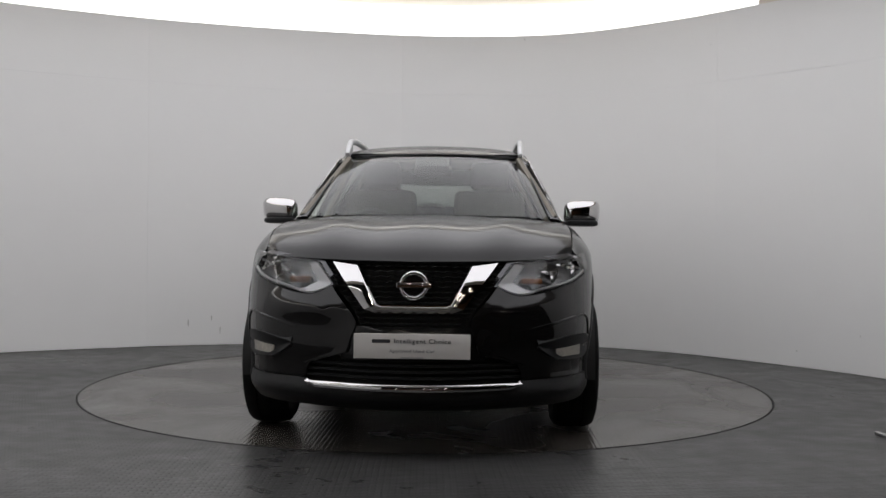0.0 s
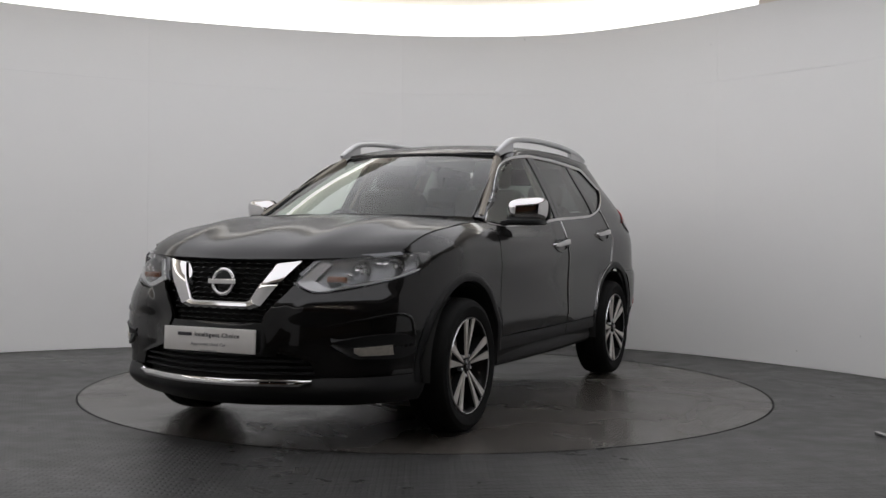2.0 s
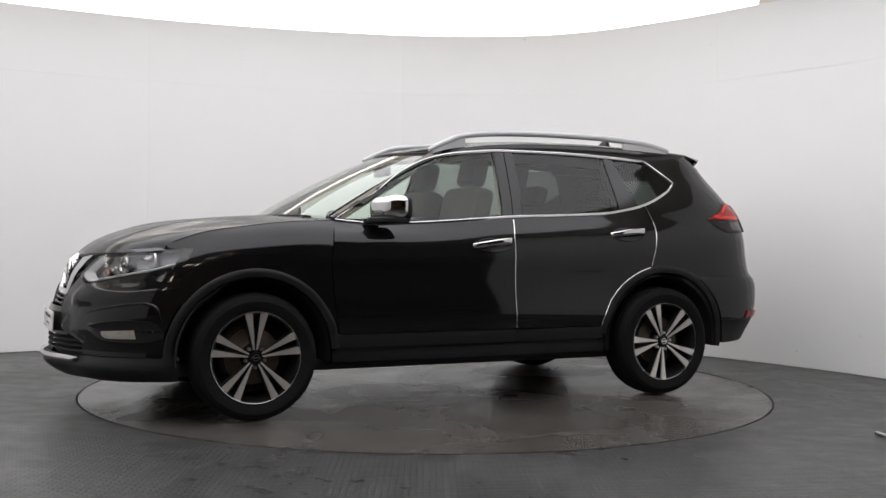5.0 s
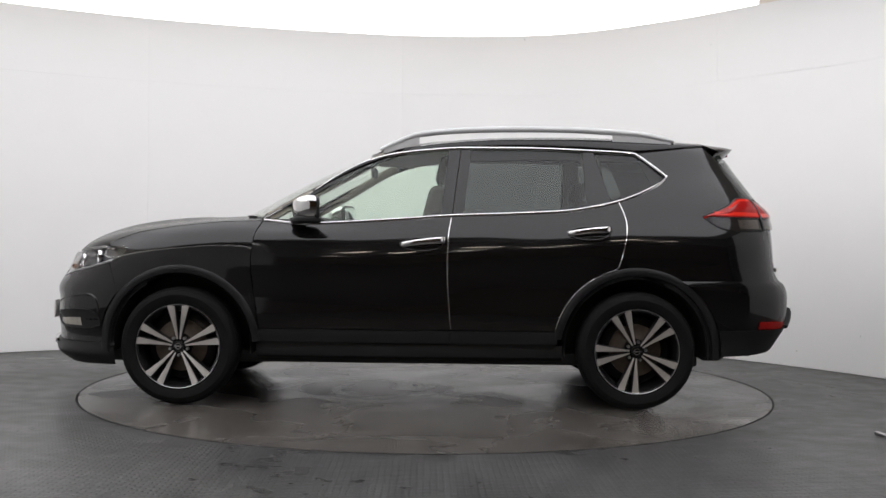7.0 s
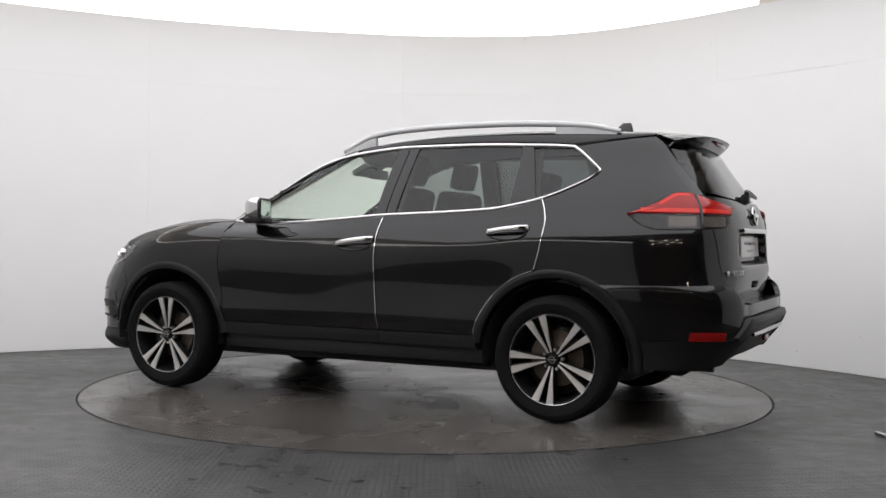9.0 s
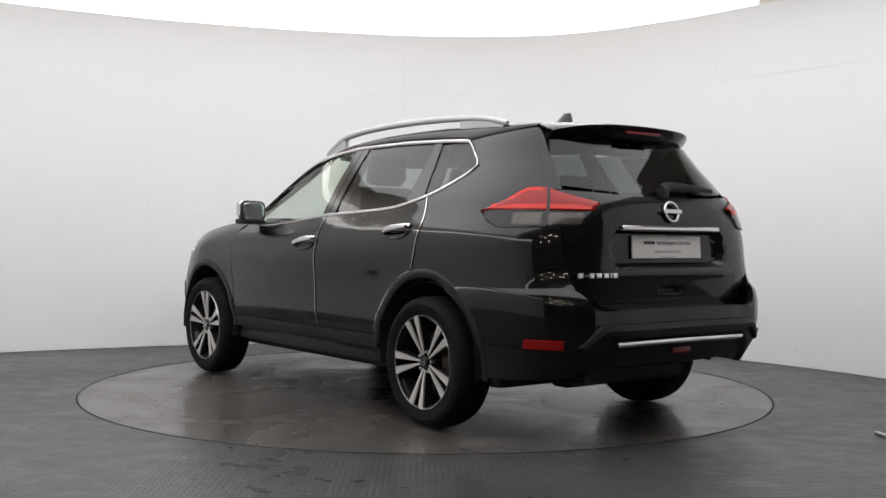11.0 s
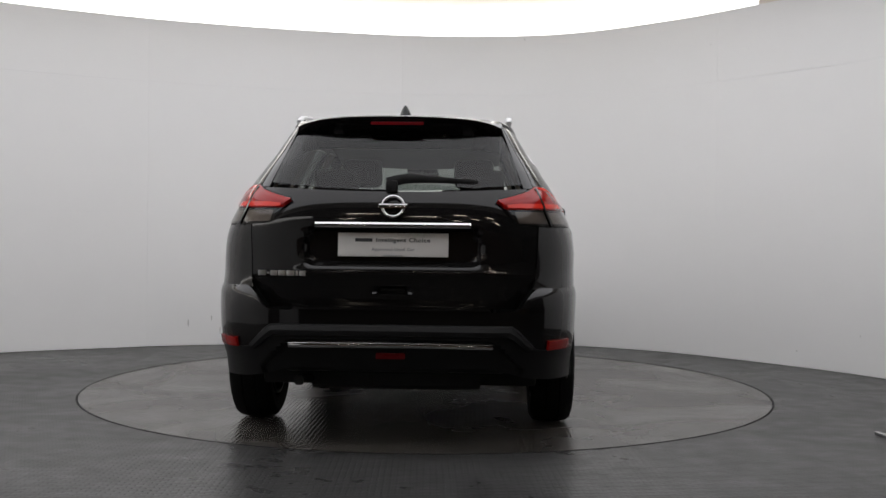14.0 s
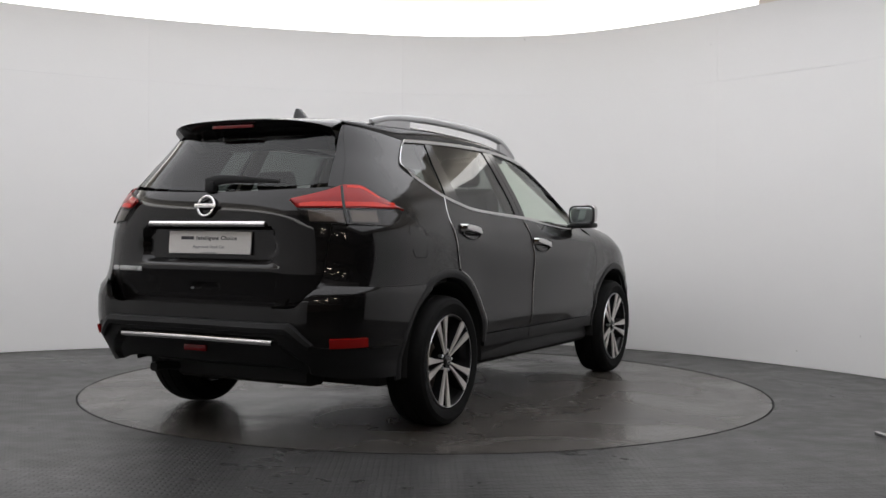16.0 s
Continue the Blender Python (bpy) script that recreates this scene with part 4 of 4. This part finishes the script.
        # small bright facets round the reflectors
        for k in range(10):
            y, z = .56 + .024 * k, .812 + .011 * k + random.uniform(-.02, .02)
            bm = bmesh.new()
            box(bm, 0, 0, 0, .012, .026, .014, .003, Matrix.Translation((face(y, z) - .045, sg * y, z)) @ pose(0, 0, 0, random.uniform(-25, 25), random.uniform(-30, 30), sg * random.uniform(5, 50)), 1)
            part("facet", bm, CHROME, lamp)
        bm = bmesh.new()
        m = Matrix.Translation((face(.555, .80) - .03, sg * .545, .805)) @ pose(0, 0, 0, 0, -sg * 12, 0)
        box(bm, 0, 0, 0, .03, .10, .028, .008, m)
        part("indicator", bm, AMBER, lamp, "amber indicator")
    # fog lamps, ridges, and black panels for the shade in the recesses
    for f in (False, True):
        flo = curve([(.575, .508), (.64, .462), (.68, .446), (.80, .438), (.835, .462)])
        fhi = curve([(.575, .522), (.78, .556), (.82, .552), (.835, .535)])
        ys = [.575 + .26 * j / 20 for j in range(21)]
        rows = [[(face(y, flo(y) + (fhi(y) - flo(y)) * i / 6) + .024 - .012 * math.sin(math.pi * i / 6), y, flo(y) + (fhi(y) - flo(y)) * i / 6) for y in ys] for i in range(7)]
        bezel = part("fog_lamp", sheet(rows, .03, flip=f), TRIM, car, "front fog lamp in a black bezel")
        ys = [.664 + .122 * j / 14 for j in range(15)]
        gl = lambda y: .458 + .030 * ease((.69 - y) / .05)
        rows = [[(face(y, z) + .020, y, z) for y in ys for z in (gl(y) + (.494 + .09 * (y - .664) - gl(y)) * i / 4,)] for i in range(5)]
        part("reflector", sheet(rows, .008, flip=f), FOGBOWL, bezel)
        rows = [[(p[0] + .008, p[1], p[2]) for p in r] for r in rows]
        ob = part("lens", sheet(rows, .004, flip=f, closed=False), LENS, bezel, "clear lens")
        ob.visible_shadow = False
        sg = -1 if f else 1
        bm = bmesh.new()
        path = spline([(y, z, 0) for y, z in ((.545, .590), (.62, .607), (.72, .630), (.795, .646), (.822, .634), (.832, .600), (.835, .545))], 5)
        sweep(bm, [(face(p.x, p.y) + .006, sg * p.x, p.y) for p in path], .010, .007, Vector((1, 0, 0)))
        part("bumper_ridge", bm, PAINT, car, "black moulded ridge round the fog lamp recess")
        # flush black sheet put in for the shade inside the recess
        rows = [[(face(y, z) + .0065, y, z) for y in [.63 + .18 * k / 10 for k in range(11)]] for z in (.572, .59, .605)]
        part("bumper_duct", sheet(rows, .01, flip=f), GLOSSBLACK, car, "flush gloss black panel standing in for shade in the recess")


def build_rear(car):
    def on(phi, z, lift):
        w = girth(z) - .0101 + haunch(z)
        s = math.sin(radians(phi)) ** (2 / nr(z))
        c = math.cos(radians(phi)) ** (2 / nr(z))
        return (-1.35 + (tail(z) + 1.35) * c - lift * c, w * s + lift * (1 - c), z)
    hi = curve([(20.5, 1.190), (38, 1.232), (50, 1.262), (56, 1.262), (69, 1.205), (79.5, 1.150)])
    lo = curve([(20.5, 1.184), (26, 1.085), (30, 1.076), (69, 1.066), (75, 1.09), (79.5, 1.144)])
    mid = lambda p: clamp(1.143 + .006 * (p - 20) / 50, lo(p), hi(p))
    for f in (False, True):
        ph = [20.5 + 59 * j / 34 for j in range(35)]
        rows = [[on(p, lo(p) - .004 + (hi(p) - lo(p) + .008) * i / 8, .003) for p in ph] for i in range(9)]
        lamp = part("tail_lamp", sheet(rows, .03, flip=f), DARK, car, "wraparound tail lamp, red above smoked clear")
        rows = [[on(p, mid(p) + (hi(p) - mid(p)) * i / 8, .014 + .010 * math.sin(math.pi * i / 8)) for p in ph] for i in range(9)]
        part("red_lens", sheet(rows, .012, flip=f), REDLENS, lamp, "glossy red lens")
        for a, b, d in ((24, 46.5, 0), (48, 75.5, 0)):
            rows = [[on(p, mid(p) + (.008 + .022 * i / 2), .0235) for p in [a + (b - a) * j / 16 for j in range(17)]] for i in range(3)]
            part("light_guide", sheet(rows, .006, flip=f), REDLIGHTER, lamp, "brighter red light guide")
        rows = [[on(p, lo(p) + (mid(p) - .003 - lo(p)) * i / 5, .016) for p in ph[1:-1]] for i in range(6)]
        ob = part("smoked_lens", sheet(rows, .006, flip=f, closed=False), SMOKE, lamp, "smoked clear lens")
        ob.visible_shadow = False
        for a, b in ((27, 45), (49, 64)):
            rows = [[on(p, 1.080 + .054 * i / 3, .0065) for p in [a + (b - a) * j / 6 for j in range(7)]] for i in range(4)]
            part("reflector", sheet(rows, .004, flip=f), TAILBOWL, lamp)
        rows = [[on(p, lo(p) + (hi(p) - .004 - lo(p)) * i / 8, .0262) for p in (46.3, 46.8, 47.3, 47.8)] for i in range(9)]
        part("lamp_seam", sheet(rows, .012, flip=f), GLOSSBLACK, lamp, "black gap between the lamp's halves")
        rows = [[on(p, hi(p) - .004 - .012 * i / 2, .0205) for p in [50 + 18 * j / 10 for j in range(11)]] for i in range(3)]
        part("light_guide", sheet(rows, .006, flip=f), REDLIGHTER, lamp, "brighter red light guide")
        # bumper reflectors
        rows = [[on(p, .482 + .002 * (p - 40) / 20 + .044 * i / 3, .040) for p in [40.5 + 21 * j / 12 for j in range(13)]] for i in range(4)]
        part("bumper_reflector", sheet(rows, .012, flip=f), REDLENS, car, "red bumper reflector")
    # chrome bar over the plate
    rows = [[(back(y, z) - .012 - .006 * math.sin(math.pi * i / 4), y, z) for y in [.368 * (-1 + j / 14) for j in range(29)]] for i, z in enumerate((1.052, 1.057, 1.064, 1.071, 1.077))]
    part("tailgate_bar", sheet(rows, .03), CHROME, car, "chrome bar above the plate")
    plate(car, Matrix.Translation((-2.230, 0, .971)) @ pose(0, 0, 0, 90, 0, -90) @ pose(0, 0, 0, -4, 0, 0), "white rear plate with dark print")
    emblem(car, Matrix.Translation((back(0, 1.152) - .012, 0, 1.152)) @ pose(0, 0, 0, 90, 0, -90) @ pose(0, 0, 0, -12, 0, 0), .058)
    # model name as plain bars
    x = .64
    for w in (.036, .014, .032, .036, .038, .012, .030):
        bm = bmesh.new()
        y = x - w / 2
        box(bm, back(y, .833) - .003, y, .833, .008, w, .024 if w != .014 else .007, .002, Matrix())
        part("name_bar", bm, SATIN, car, "small silver bar")
        x -= w + .0055
    # raised bar across the bumper, with sloping ends
    line = strip([((0, .602), (0, .548)), ((.565, .600), (.545, .546)), ((.600, .575), (.572, .530)), ((.672, .500), (.640, .474))], 6)
    line = [(Vector((-a.x, a.y)), Vector((-b.x, b.y))) for a, b in line[:0:-1]] + line
    rows = []
    for a, b in line:
        row = []
        for t, d in ((0, .012), (.10, .040), (.5, .048), (.90, .044), (1, .012)):
            y, z = a.lerp(b, t)
            row.append((back(y, z) - d, y, z))
        rows.append(row)
    part("bumper_bar", sheet(rows, .012), TRIM, car, "raised black plastic bar on the rear bumper", angle=25)
    # lower bumper: chrome skid strip, fog light
    rows = [[(back(y, .50) - .034 - .004 * math.sin(math.pi * i / 4), y, z) for y in [.475 * (-1 + j / 20) for j in range(41)] for z in (.492 + .022 * i / 4 + .004 * (1 - (y / .475) ** 2),)] for i in range(5)]
    part("skid_strip", sheet(rows, .02), CHROME, car, "chrome rear bumper strip")
    bm = bmesh.new()
    box(bm, back(0, .455) - .018, 0, .455, .02, .14, .032, .008)
    part("rear_fog_light", bm, DARKRED, car, "red rear fog light")
    bm = bmesh.new()
    sweep(bm, [(back(y, .665) + .040, y, .668) for y in [.46 * (-1 + j / 16) for j in range(33)]], .05, .005, Vector((1, 0, 0)))
    part("loading_edge", bm, PAINT, car, "black rear loading edge trim")


def build_sides(car, doors):
    for side in (1, -1):
        for key, x0, x1, z0, z1 in (("front_door", .045, -.21, .962, .992), ("rear_door", -.945, -1.192, 1.038, 1.064)):
            xm, zm = (x0 + x1) / 2, (z0 + z1) / 2
            y = wide(xm, zm)
            bm = bmesh.new()
            path = spline([(x0, side * (y - .002), z0), (x0 - .03, side * (y + .022), z0 + .006), (xm, side * (y + .034), zm + .006), (x1 + .03, side * (y + .030), z1), (x1, side * (y - .002), z1)], 6)
            sweep(bm, path, .018, .010, Vector((0, 0, 1)), taper=lambda t: .72 + .45 * t)
            part("door_handle", bm, CHROME, doors[key, side], "chrome door handle", angle=60)
            bm = bmesh.new()
            bmesh.ops.create_uvsphere(bm, u_segments=20, v_segments=10, radius=1, matrix=Matrix.Translation((xm, side * (y - .004), zm - .012)) @ Matrix.Diagonal((.115, .010, .036, 1)))
            part("handle_cup", bm, GLOSSBLACK, doors[key, side], "recessed cup behind the handle")
            bm = bmesh.new()
            ring = [(xm + .118 * math.cos(2 * math.pi * k / 36), zm - .012 + .038 * math.sin(2 * math.pi * k / 36)) for k in range(36)]
            sweep(bm, [(x, side * (wide(x, z) + .002), z) for x, z in ring], .006, .005, Vector((0, 1, 0)), closed=True)
            part("cup_lip", bm, GLOSSBLACK, doors[key, side])
        # bright door-edge strips and thin arch piping
        for key, f, zs in (("front_door", lambda z: curve([(.40, -.268), (.55, -.25), (.85, -.234), (1.0, -.238), (1.14, -.258)])(z), (.47, 1.12)), ("rear_door", lambda z: curve([(.84, -1.243), (.96, -1.275), (1.09, -1.292), (1.16, -1.278), (1.24, -1.245)])(z), (.84, 1.225))):
            bm = bmesh.new()
            pts = [zs[0] + (zs[1] - zs[0]) * k / 24 for k in range(25)]
            sweep(bm, [(f(z) + .002, side * (wide(f(z), z) + .002), z) for z in pts], .0035, .004, Vector((1, 0, 0)))
            part("edge_strip", bm, CHROME, doors[key, side], "thin bright door edge strip")
        bm = bmesh.new()
        zs = [.47 + .36 * k / 16 for k in range(17)]
        sweep(bm, [(arch_x(-AXLE, .4945, z, 1), side * (wide(arch_x(-AXLE, .4945, z, 1), z) + .004), z) for z in zs], .0030, .004, Vector((1, 0, 0)))
        part("edge_strip", bm, CHROME, doors["rear_door", side], "thin bright door edge strip")
        # mirrors
        bm = bmesh.new()
        m = Matrix.Translation((.600, side * .926, 1.172))
        bmesh.ops.create_uvsphere(bm, u_segments=28, v_segments=18, radius=1)
        for v in bm.verts:
            p = v.co
            q = Vector([math.copysign(abs(c) ** .55, c) for c in p])
            q.x = max(q.x, -.62)
            taper = 1 - .22 * clamp(q.x)
            v.co = m @ Vector((q.x * .074 + .002, side * q.y * .112 * taper + side * .004 * q.z, q.z * .073 * taper + .006 * q.y))
        mirror = part("door_mirror", bm, CHROME, car, "chrome-capped door mirror", angle=40)
        bm = bmesh.new()
        bmesh.ops.create_uvsphere(bm, u_segments=24, v_segments=12, radius=1)
        for v in bm.verts:
            q = Vector([math.copysign(abs(c) ** .5, c) for c in v.co])
            v.co = Vector((.60 + q.x * .088, side * (.924 + q.y * .100), 1.104 + q.z * .020))
        sweep(bm, [(.63, side * .80, 1.095), (.62, side * .86, 1.105), (.605, side * .93, 1.112)], .045, .018, Vector((1, 0, 0)))
        part("mirror_arm", bm, TRIM, mirror, "black plastic mirror base")
        for name, mat, x, hx, hy, hz, label in (("mirror_surround", TRIM, .545, .012, .106, .068, ""), ("mirror_glass", MIRROR, .5365, .006, .092, .055, "mirror glass")):
            bm = bmesh.new()
            bmesh.ops.create_uvsphere(bm, u_segments=28, v_segments=14, radius=1)
            for v in bm.verts:
                q = Vector([math.copysign(abs(c) ** e, c) for c, e in zip(v.co, (.3, .45, .45))])
                v.co = Vector((x + hx * q.x, side * (.934 + hy * q.y), 1.172 + hz * q.z))
            part(name, bm, mat, mirror, label, angle=50)
        for ob in [mirror] + list(mirror.children):
            for v in ob.data.vertices:
                v.co.x -= .30 * (abs(v.co.y) - .926)
    # fuel flap on the right rear quarter
    ring = [(-1.60, 1.03), (-1.60, .93), (-1.62, .905), (-1.72, .905), (-1.74, .93), (-1.76, 1.04), (-1.74, 1.065), (-1.62, 1.065)]
    bm = bmesh.new()
    sweep(bm, [(x, -(wide(x, z) + .0005), z) for x, z in ring], .0025, .0015, Vector((0, 0, 1)), closed=True)
    part("fuel_flap_seam", bm, DARK, car)


def seat(name, parent, x, y, w, lean=14):
    bm = bmesh.new()
    box(bm, x + .22, y, .70, .52, w, .18, .06)
    m = Matrix.Translation((x, y, .74)) @ pose(0, 0, 0, 0, -lean, 0)
    box(bm, 0, 0, .29 if w < .8 else .25, .15, w * .96, .62 if w < .8 else .54, .06, m, 3)
    s = part(name, bm, CLOTH, parent, "dark cloth seat")
    heads = [0] if w < .8 else [-.42, .42]
    low = 0 if w < .8 else .10
    for dy in heads:
        bm = bmesh.new()
        box(bm, 0.01, dy, .71 - low, .10, .26, .19 - low * .4, .045, m, 3)
        part("headrest", bm, CLOTH, s, "dark padded headrest")
        bm = bmesh.new()
        for e in (-.06, .06):
            sweep(bm, [m @ Vector((0, dy + e, .58)), m @ Vector((0, dy + e, .66))], .006, .006)
        part("headrest_post", bm, SATIN, s)


def build_cabin(car):
    seat("front_seat", car, -.05, .37, .50)
    seat("front_seat", car, -.05, -.37, .50)
    seat("rear_bench", car, -.95, 0, 1.30, 18)
    rows = []
    for i in range(9):
        row = []
        for j in range(21):
            s = -1 + j / 10
            y = .72 * s
            x = 1.02 - .18 * s * s - .42 * i / 8
            row.append((x, y, 1.10 + .015 * math.sin(math.pi * i / 8) - (.16 * max(0, i - 6) / 2) + (.035 * math.exp(-((y + .37) / .18) ** 2) * math.exp(-((i - 5.5) / 1.5) ** 2))))
        rows.append(row)
    part("dashboard", sheet(rows, .10, heart=(0, 0, .6)), DASH, car, "dark dashboard")
    m = Matrix.Translation((.42, -.37, 1.00)) @ pose(0, 0, 0, 0, -68, 0)
    bm = ring_of(.185, .015, .013, m)
    box(bm, 0, 0, 0, .13, .16, .05, .02, m)
    box(bm, 0, 0, 0, .03, .34, .02, .006, m)
    part("steering_wheel", bm, DASH, car, "black steering wheel")
    bm = bmesh.new()
    box(bm, .27, 0, 1.435, .03, .24, .065, .014)
    sweep(bm, [(.28, 0, 1.45), (.30, 0, 1.51)], .012, .012)
    part("rear_view_mirror", bm, DASH, car, "black interior mirror")
    bm = bmesh.new()
    box(bm, .345, 0, 1.475, .16, .22, .045, .018, Matrix.Translation((.345, 0, 1.475)) @ pose(0, 0, 0, 0, 26, 0) @ Matrix.Translation((-.345, 0, -1.475)))
    part("camera_housing", bm, DASH, car)
    for f in (1, -1):
        for a, b in (((-.26, .78, 1.10), (-.30, .565, 1.55)), ((-1.14, .73, 1.18), (-1.1, .545, 1.55)), ((.84, .75, 1.12), (.16, .56, 1.51))):
            bm = sweep(bmesh.new(), [(p[0], p[1] * f, p[2]) for p in (a, b)], .06 if a[0] < .5 else .03, .018, Vector((1, 0, 0)))
            part("pillar_lining", bm, PILLARTRIM, car, "beige plastic pillar lining")
        bm = bmesh.new()
        box(bm, -1.35, .62 * f, 1.12, .9, .06, .14, .02)
        box(bm, .25, .77 * f, .97, 1.1, .06, .16, .02)
        part("door_lining", bm, DASH, car)
        rows = [[(x, f * (.70 - .42 * (z - 1.15)), z) for x in (-1.40 - .12 * k, -1.55 - .06 * k, -1.70, -1.86 + .04 * k)] for k, z in ((0, 1.15), (1, 1.25), (.5, 1.38), (0, 1.50))]
        part("luggage_side_lining", sheet(rows, .02), DASH, car, "dark lining beside the luggage space")


def wheel(car, x, side, phase):
    m = pose(x, side * .804, .35, 0, 0, 0 if side > 0 else 180)
    bm = bmesh.new()
    lathe(bm, [(.236, .100), (.247, .103), (.2495, .095), (.243, .082), (.226, .05), (.215, -.02), (.22, -.105), (.205, -.105), (.20, -.02), (.16, .0), (.07, .01), (.062, .055), (.058, .062), (.001, .062)], 56)
    w = part("wheel", bm, WHEELGREY, car, "dark grey alloy wheel with bright machined spokes", angle=40)
    w.matrix_basis = m
    bm = bmesh.new()
    lathe(bm, [(.236, .080), (.246, .092), (.254, .100), (.275, .108), (.305, .113), (.328, .104), (.340, .088), (.3475, .060), (.3485, .040), (.342, .038), (.342, .030), (.349, .028), (.350, .0), (.349, -.028), (.342, -.030), (.342, -.038), (.3485, -.040), (.3475, -.065), (.338, -.095), (.31, -.113), (.27, -.112), (.235, -.10)], 72)
    part("tyre", bm, RUBBER, w, "black road tyre", angle=30)
    bm = bmesh.new()
    lathe(bm, [(.2450, .1040), (.2470, .1050), (.2490, .1010), (.2497, .098)], 56)
    part("rim_edge", bm, SATIN, w, "thin satin rim edge")
    bm = bmesh.new()
    lathe(bm, [(.155, -.005), (.155, .012), (.08, .014), (.07, .02)], 40)
    part("brake_disc", bm, IRON, w, "rust-tinged brake disc")
    # one spoke blade and its dark web, used ten times
    def blade(sg, grow, y0, y1, drop):
        bm = bmesh.new()
        rings = []
        for k in range(8):
            t = k / 7
            r = .040 + .200 * t
            mid = sg * (.008 + .036 * t ** 1.1)
            half = (.0044 + .0166 * t ** 1.3) * grow
            dip = drop * (1 - t) * t * 4
            yy = y1 - .020 * (1 - t) ** 2 - dip
            rings.append([bm.verts.new(q) for q in ((mid - half, yy, r), (mid + half, yy, r), (mid + half * 1.15, y0, r), (mid - half * 1.15, y0, r))])
        for a, b in zip(rings, rings[1:]):
            for i in range(4):
                bm.faces.new((a[i], a[(i + 1) % 4], b[(i + 1) % 4], b[i]))
        bm.faces.new(rings[0])
        bm.faces.new(rings[-1])
        return bm
    for k in range(5):
        turn = pose(0, 0, 0, 0, 90 - (phase + 72 * k), 0)
        for sg in (1, -1):
            for name, bm, mat in (("spoke", blade(sg, 1.0, .080, .1035, .004), MACHINED), ("spoke_web", blade(sg, 1.28, .040, .096, .006), WHEELGREY)):
                if (name, sg) not in WHEEL_BITS:
                    ob = part(name, bm, mat, w, "bright machined spoke" if name == "spoke" else "", angle=30)
                    WHEEL_BITS[name, sg] = ob.data
                else:
                    bm.free()
                    ob = new(name, WHEEL_BITS[name, sg])
                    ob.parent = w
                    if name == "spoke":
                        tagged(ob, "bright machined spoke")
                ob.matrix_basis = turn
        bm = bmesh.new()
        m5 = pose(0, 0, 0, 0, 90 - (phase + 36 + 72 * k), 0) @ Matrix.Translation((0, .078, .055))
        lathe(bm, [(.010, -.02), (.010, .004), (.007, .008), (.0005, .008)], 6, m5)
        part("wheel_nut", bm, SATIN, w)
    bm = bmesh.new()
    lathe(bm, [(.034, .06), (.034, .086), (.030, .092), (.001, .093)], 28)
    cap = part("hub_cap", bm, GLOSSBLACK, w, "black hub cap with a silver ring")
    bm = bmesh.new()
    lathe(bm, [(.020, .0925), (.020, .0955), (.0155, .0955), (.0155, .0925)], 24)
    box(bm, 0, .094, 0, .05, .003, .008)
    part("cap_ring", bm, CHROME, w)
    return w


WHEEL_BITS = {}


def build_car():
    car = new("car")
    doors, quarters, bumpers, lines = build_body(car)
    build_arches(car)
    build_under(car)
    build_glass(car, doors)
    build_spoiler(car)
    build_front(car)
    build_rear(car)
    build_sides(car, doors)
    build_cabin(car)
    for x, ph in ((AXLE, 90), (-AXLE, 66)):
        for side in (1, -1):
            wheel(car, x, side, ph if side > 0 else 180 - ph + 25)
    tagged(car, "black five-door sport utility car with chrome trim, parked on the turntable", "car")
    return car


# ---- build ----
studio()
lamp = hall_lamp()
lamp.matrix_basis = pose(-1.6, -9.0, 4.0)
for x, y, z, r in ((0.4, -9.2, 4.0, 0), (2.3, -9.0, 4.0, 0), (-0.8, -11.0, 4.2, 0), (1.4, -11.2, 4.2, 0), (3.4, -11.0, 4.2, 0), (-2.6, -12.6, 4.2, 0), (0.2, -13.0, 4.2, 0)):
    copy_thing(lamp, pose(x, y, z, 0, 0, r))
for x, z, w, h in ((-2.17, .21, .006, .035), (-1.96, .25, .005, .022), (-1.88, .13, .004, .04), (2.98, .13, .008, .010), (3.28, .30, .005, .014), (2.44, 2.70, .004, .012), (.92, 2.90, .008, .005)):
    scuff(x, z, w, h)
TABLE = turntable()
CAR = build_car()
bm = bmesh.new()
sweep(bm, [(2.372, -1.66, .010), (2.60, -3.6, .010)], .012, .008, Vector((1, 0, 0)))
tagged(part("floor_strip", bm, SATIN, None), "thin bright metal strip lying on the floor", "metal strip")


def heading(t):
    """The turntable's angle in degrees: it picks up speed, then turns evenly."""
    return -90.31 - 13.034 * t + curve([(0, -2.40), (.25, -1.15), (.5, -.30), (.75, .14), (1.0, .33), (1.5, .31), (3.5, .02), (7.0, -.13), (9.0, .14), (12.5, .02), (16.0, -.04)])(t)


def motions():
    times = [0.25 * k for k in range(65)]
    rows, deck = [], []
    for t in times:
        a = radians(heading(t))
        dx, dy = 0.0818, 0.0535
        rows.append((t, pose(dx * math.cos(a) - dy * math.sin(a), dx * math.sin(a) + dy * math.cos(a), 0, 0, 0, heading(t))))
        deck.append((t, pose(HUB, 0, 0, 0, 0, heading(t))))
    walk(CAR, rows)
    walk(TABLE, deck)


motions()
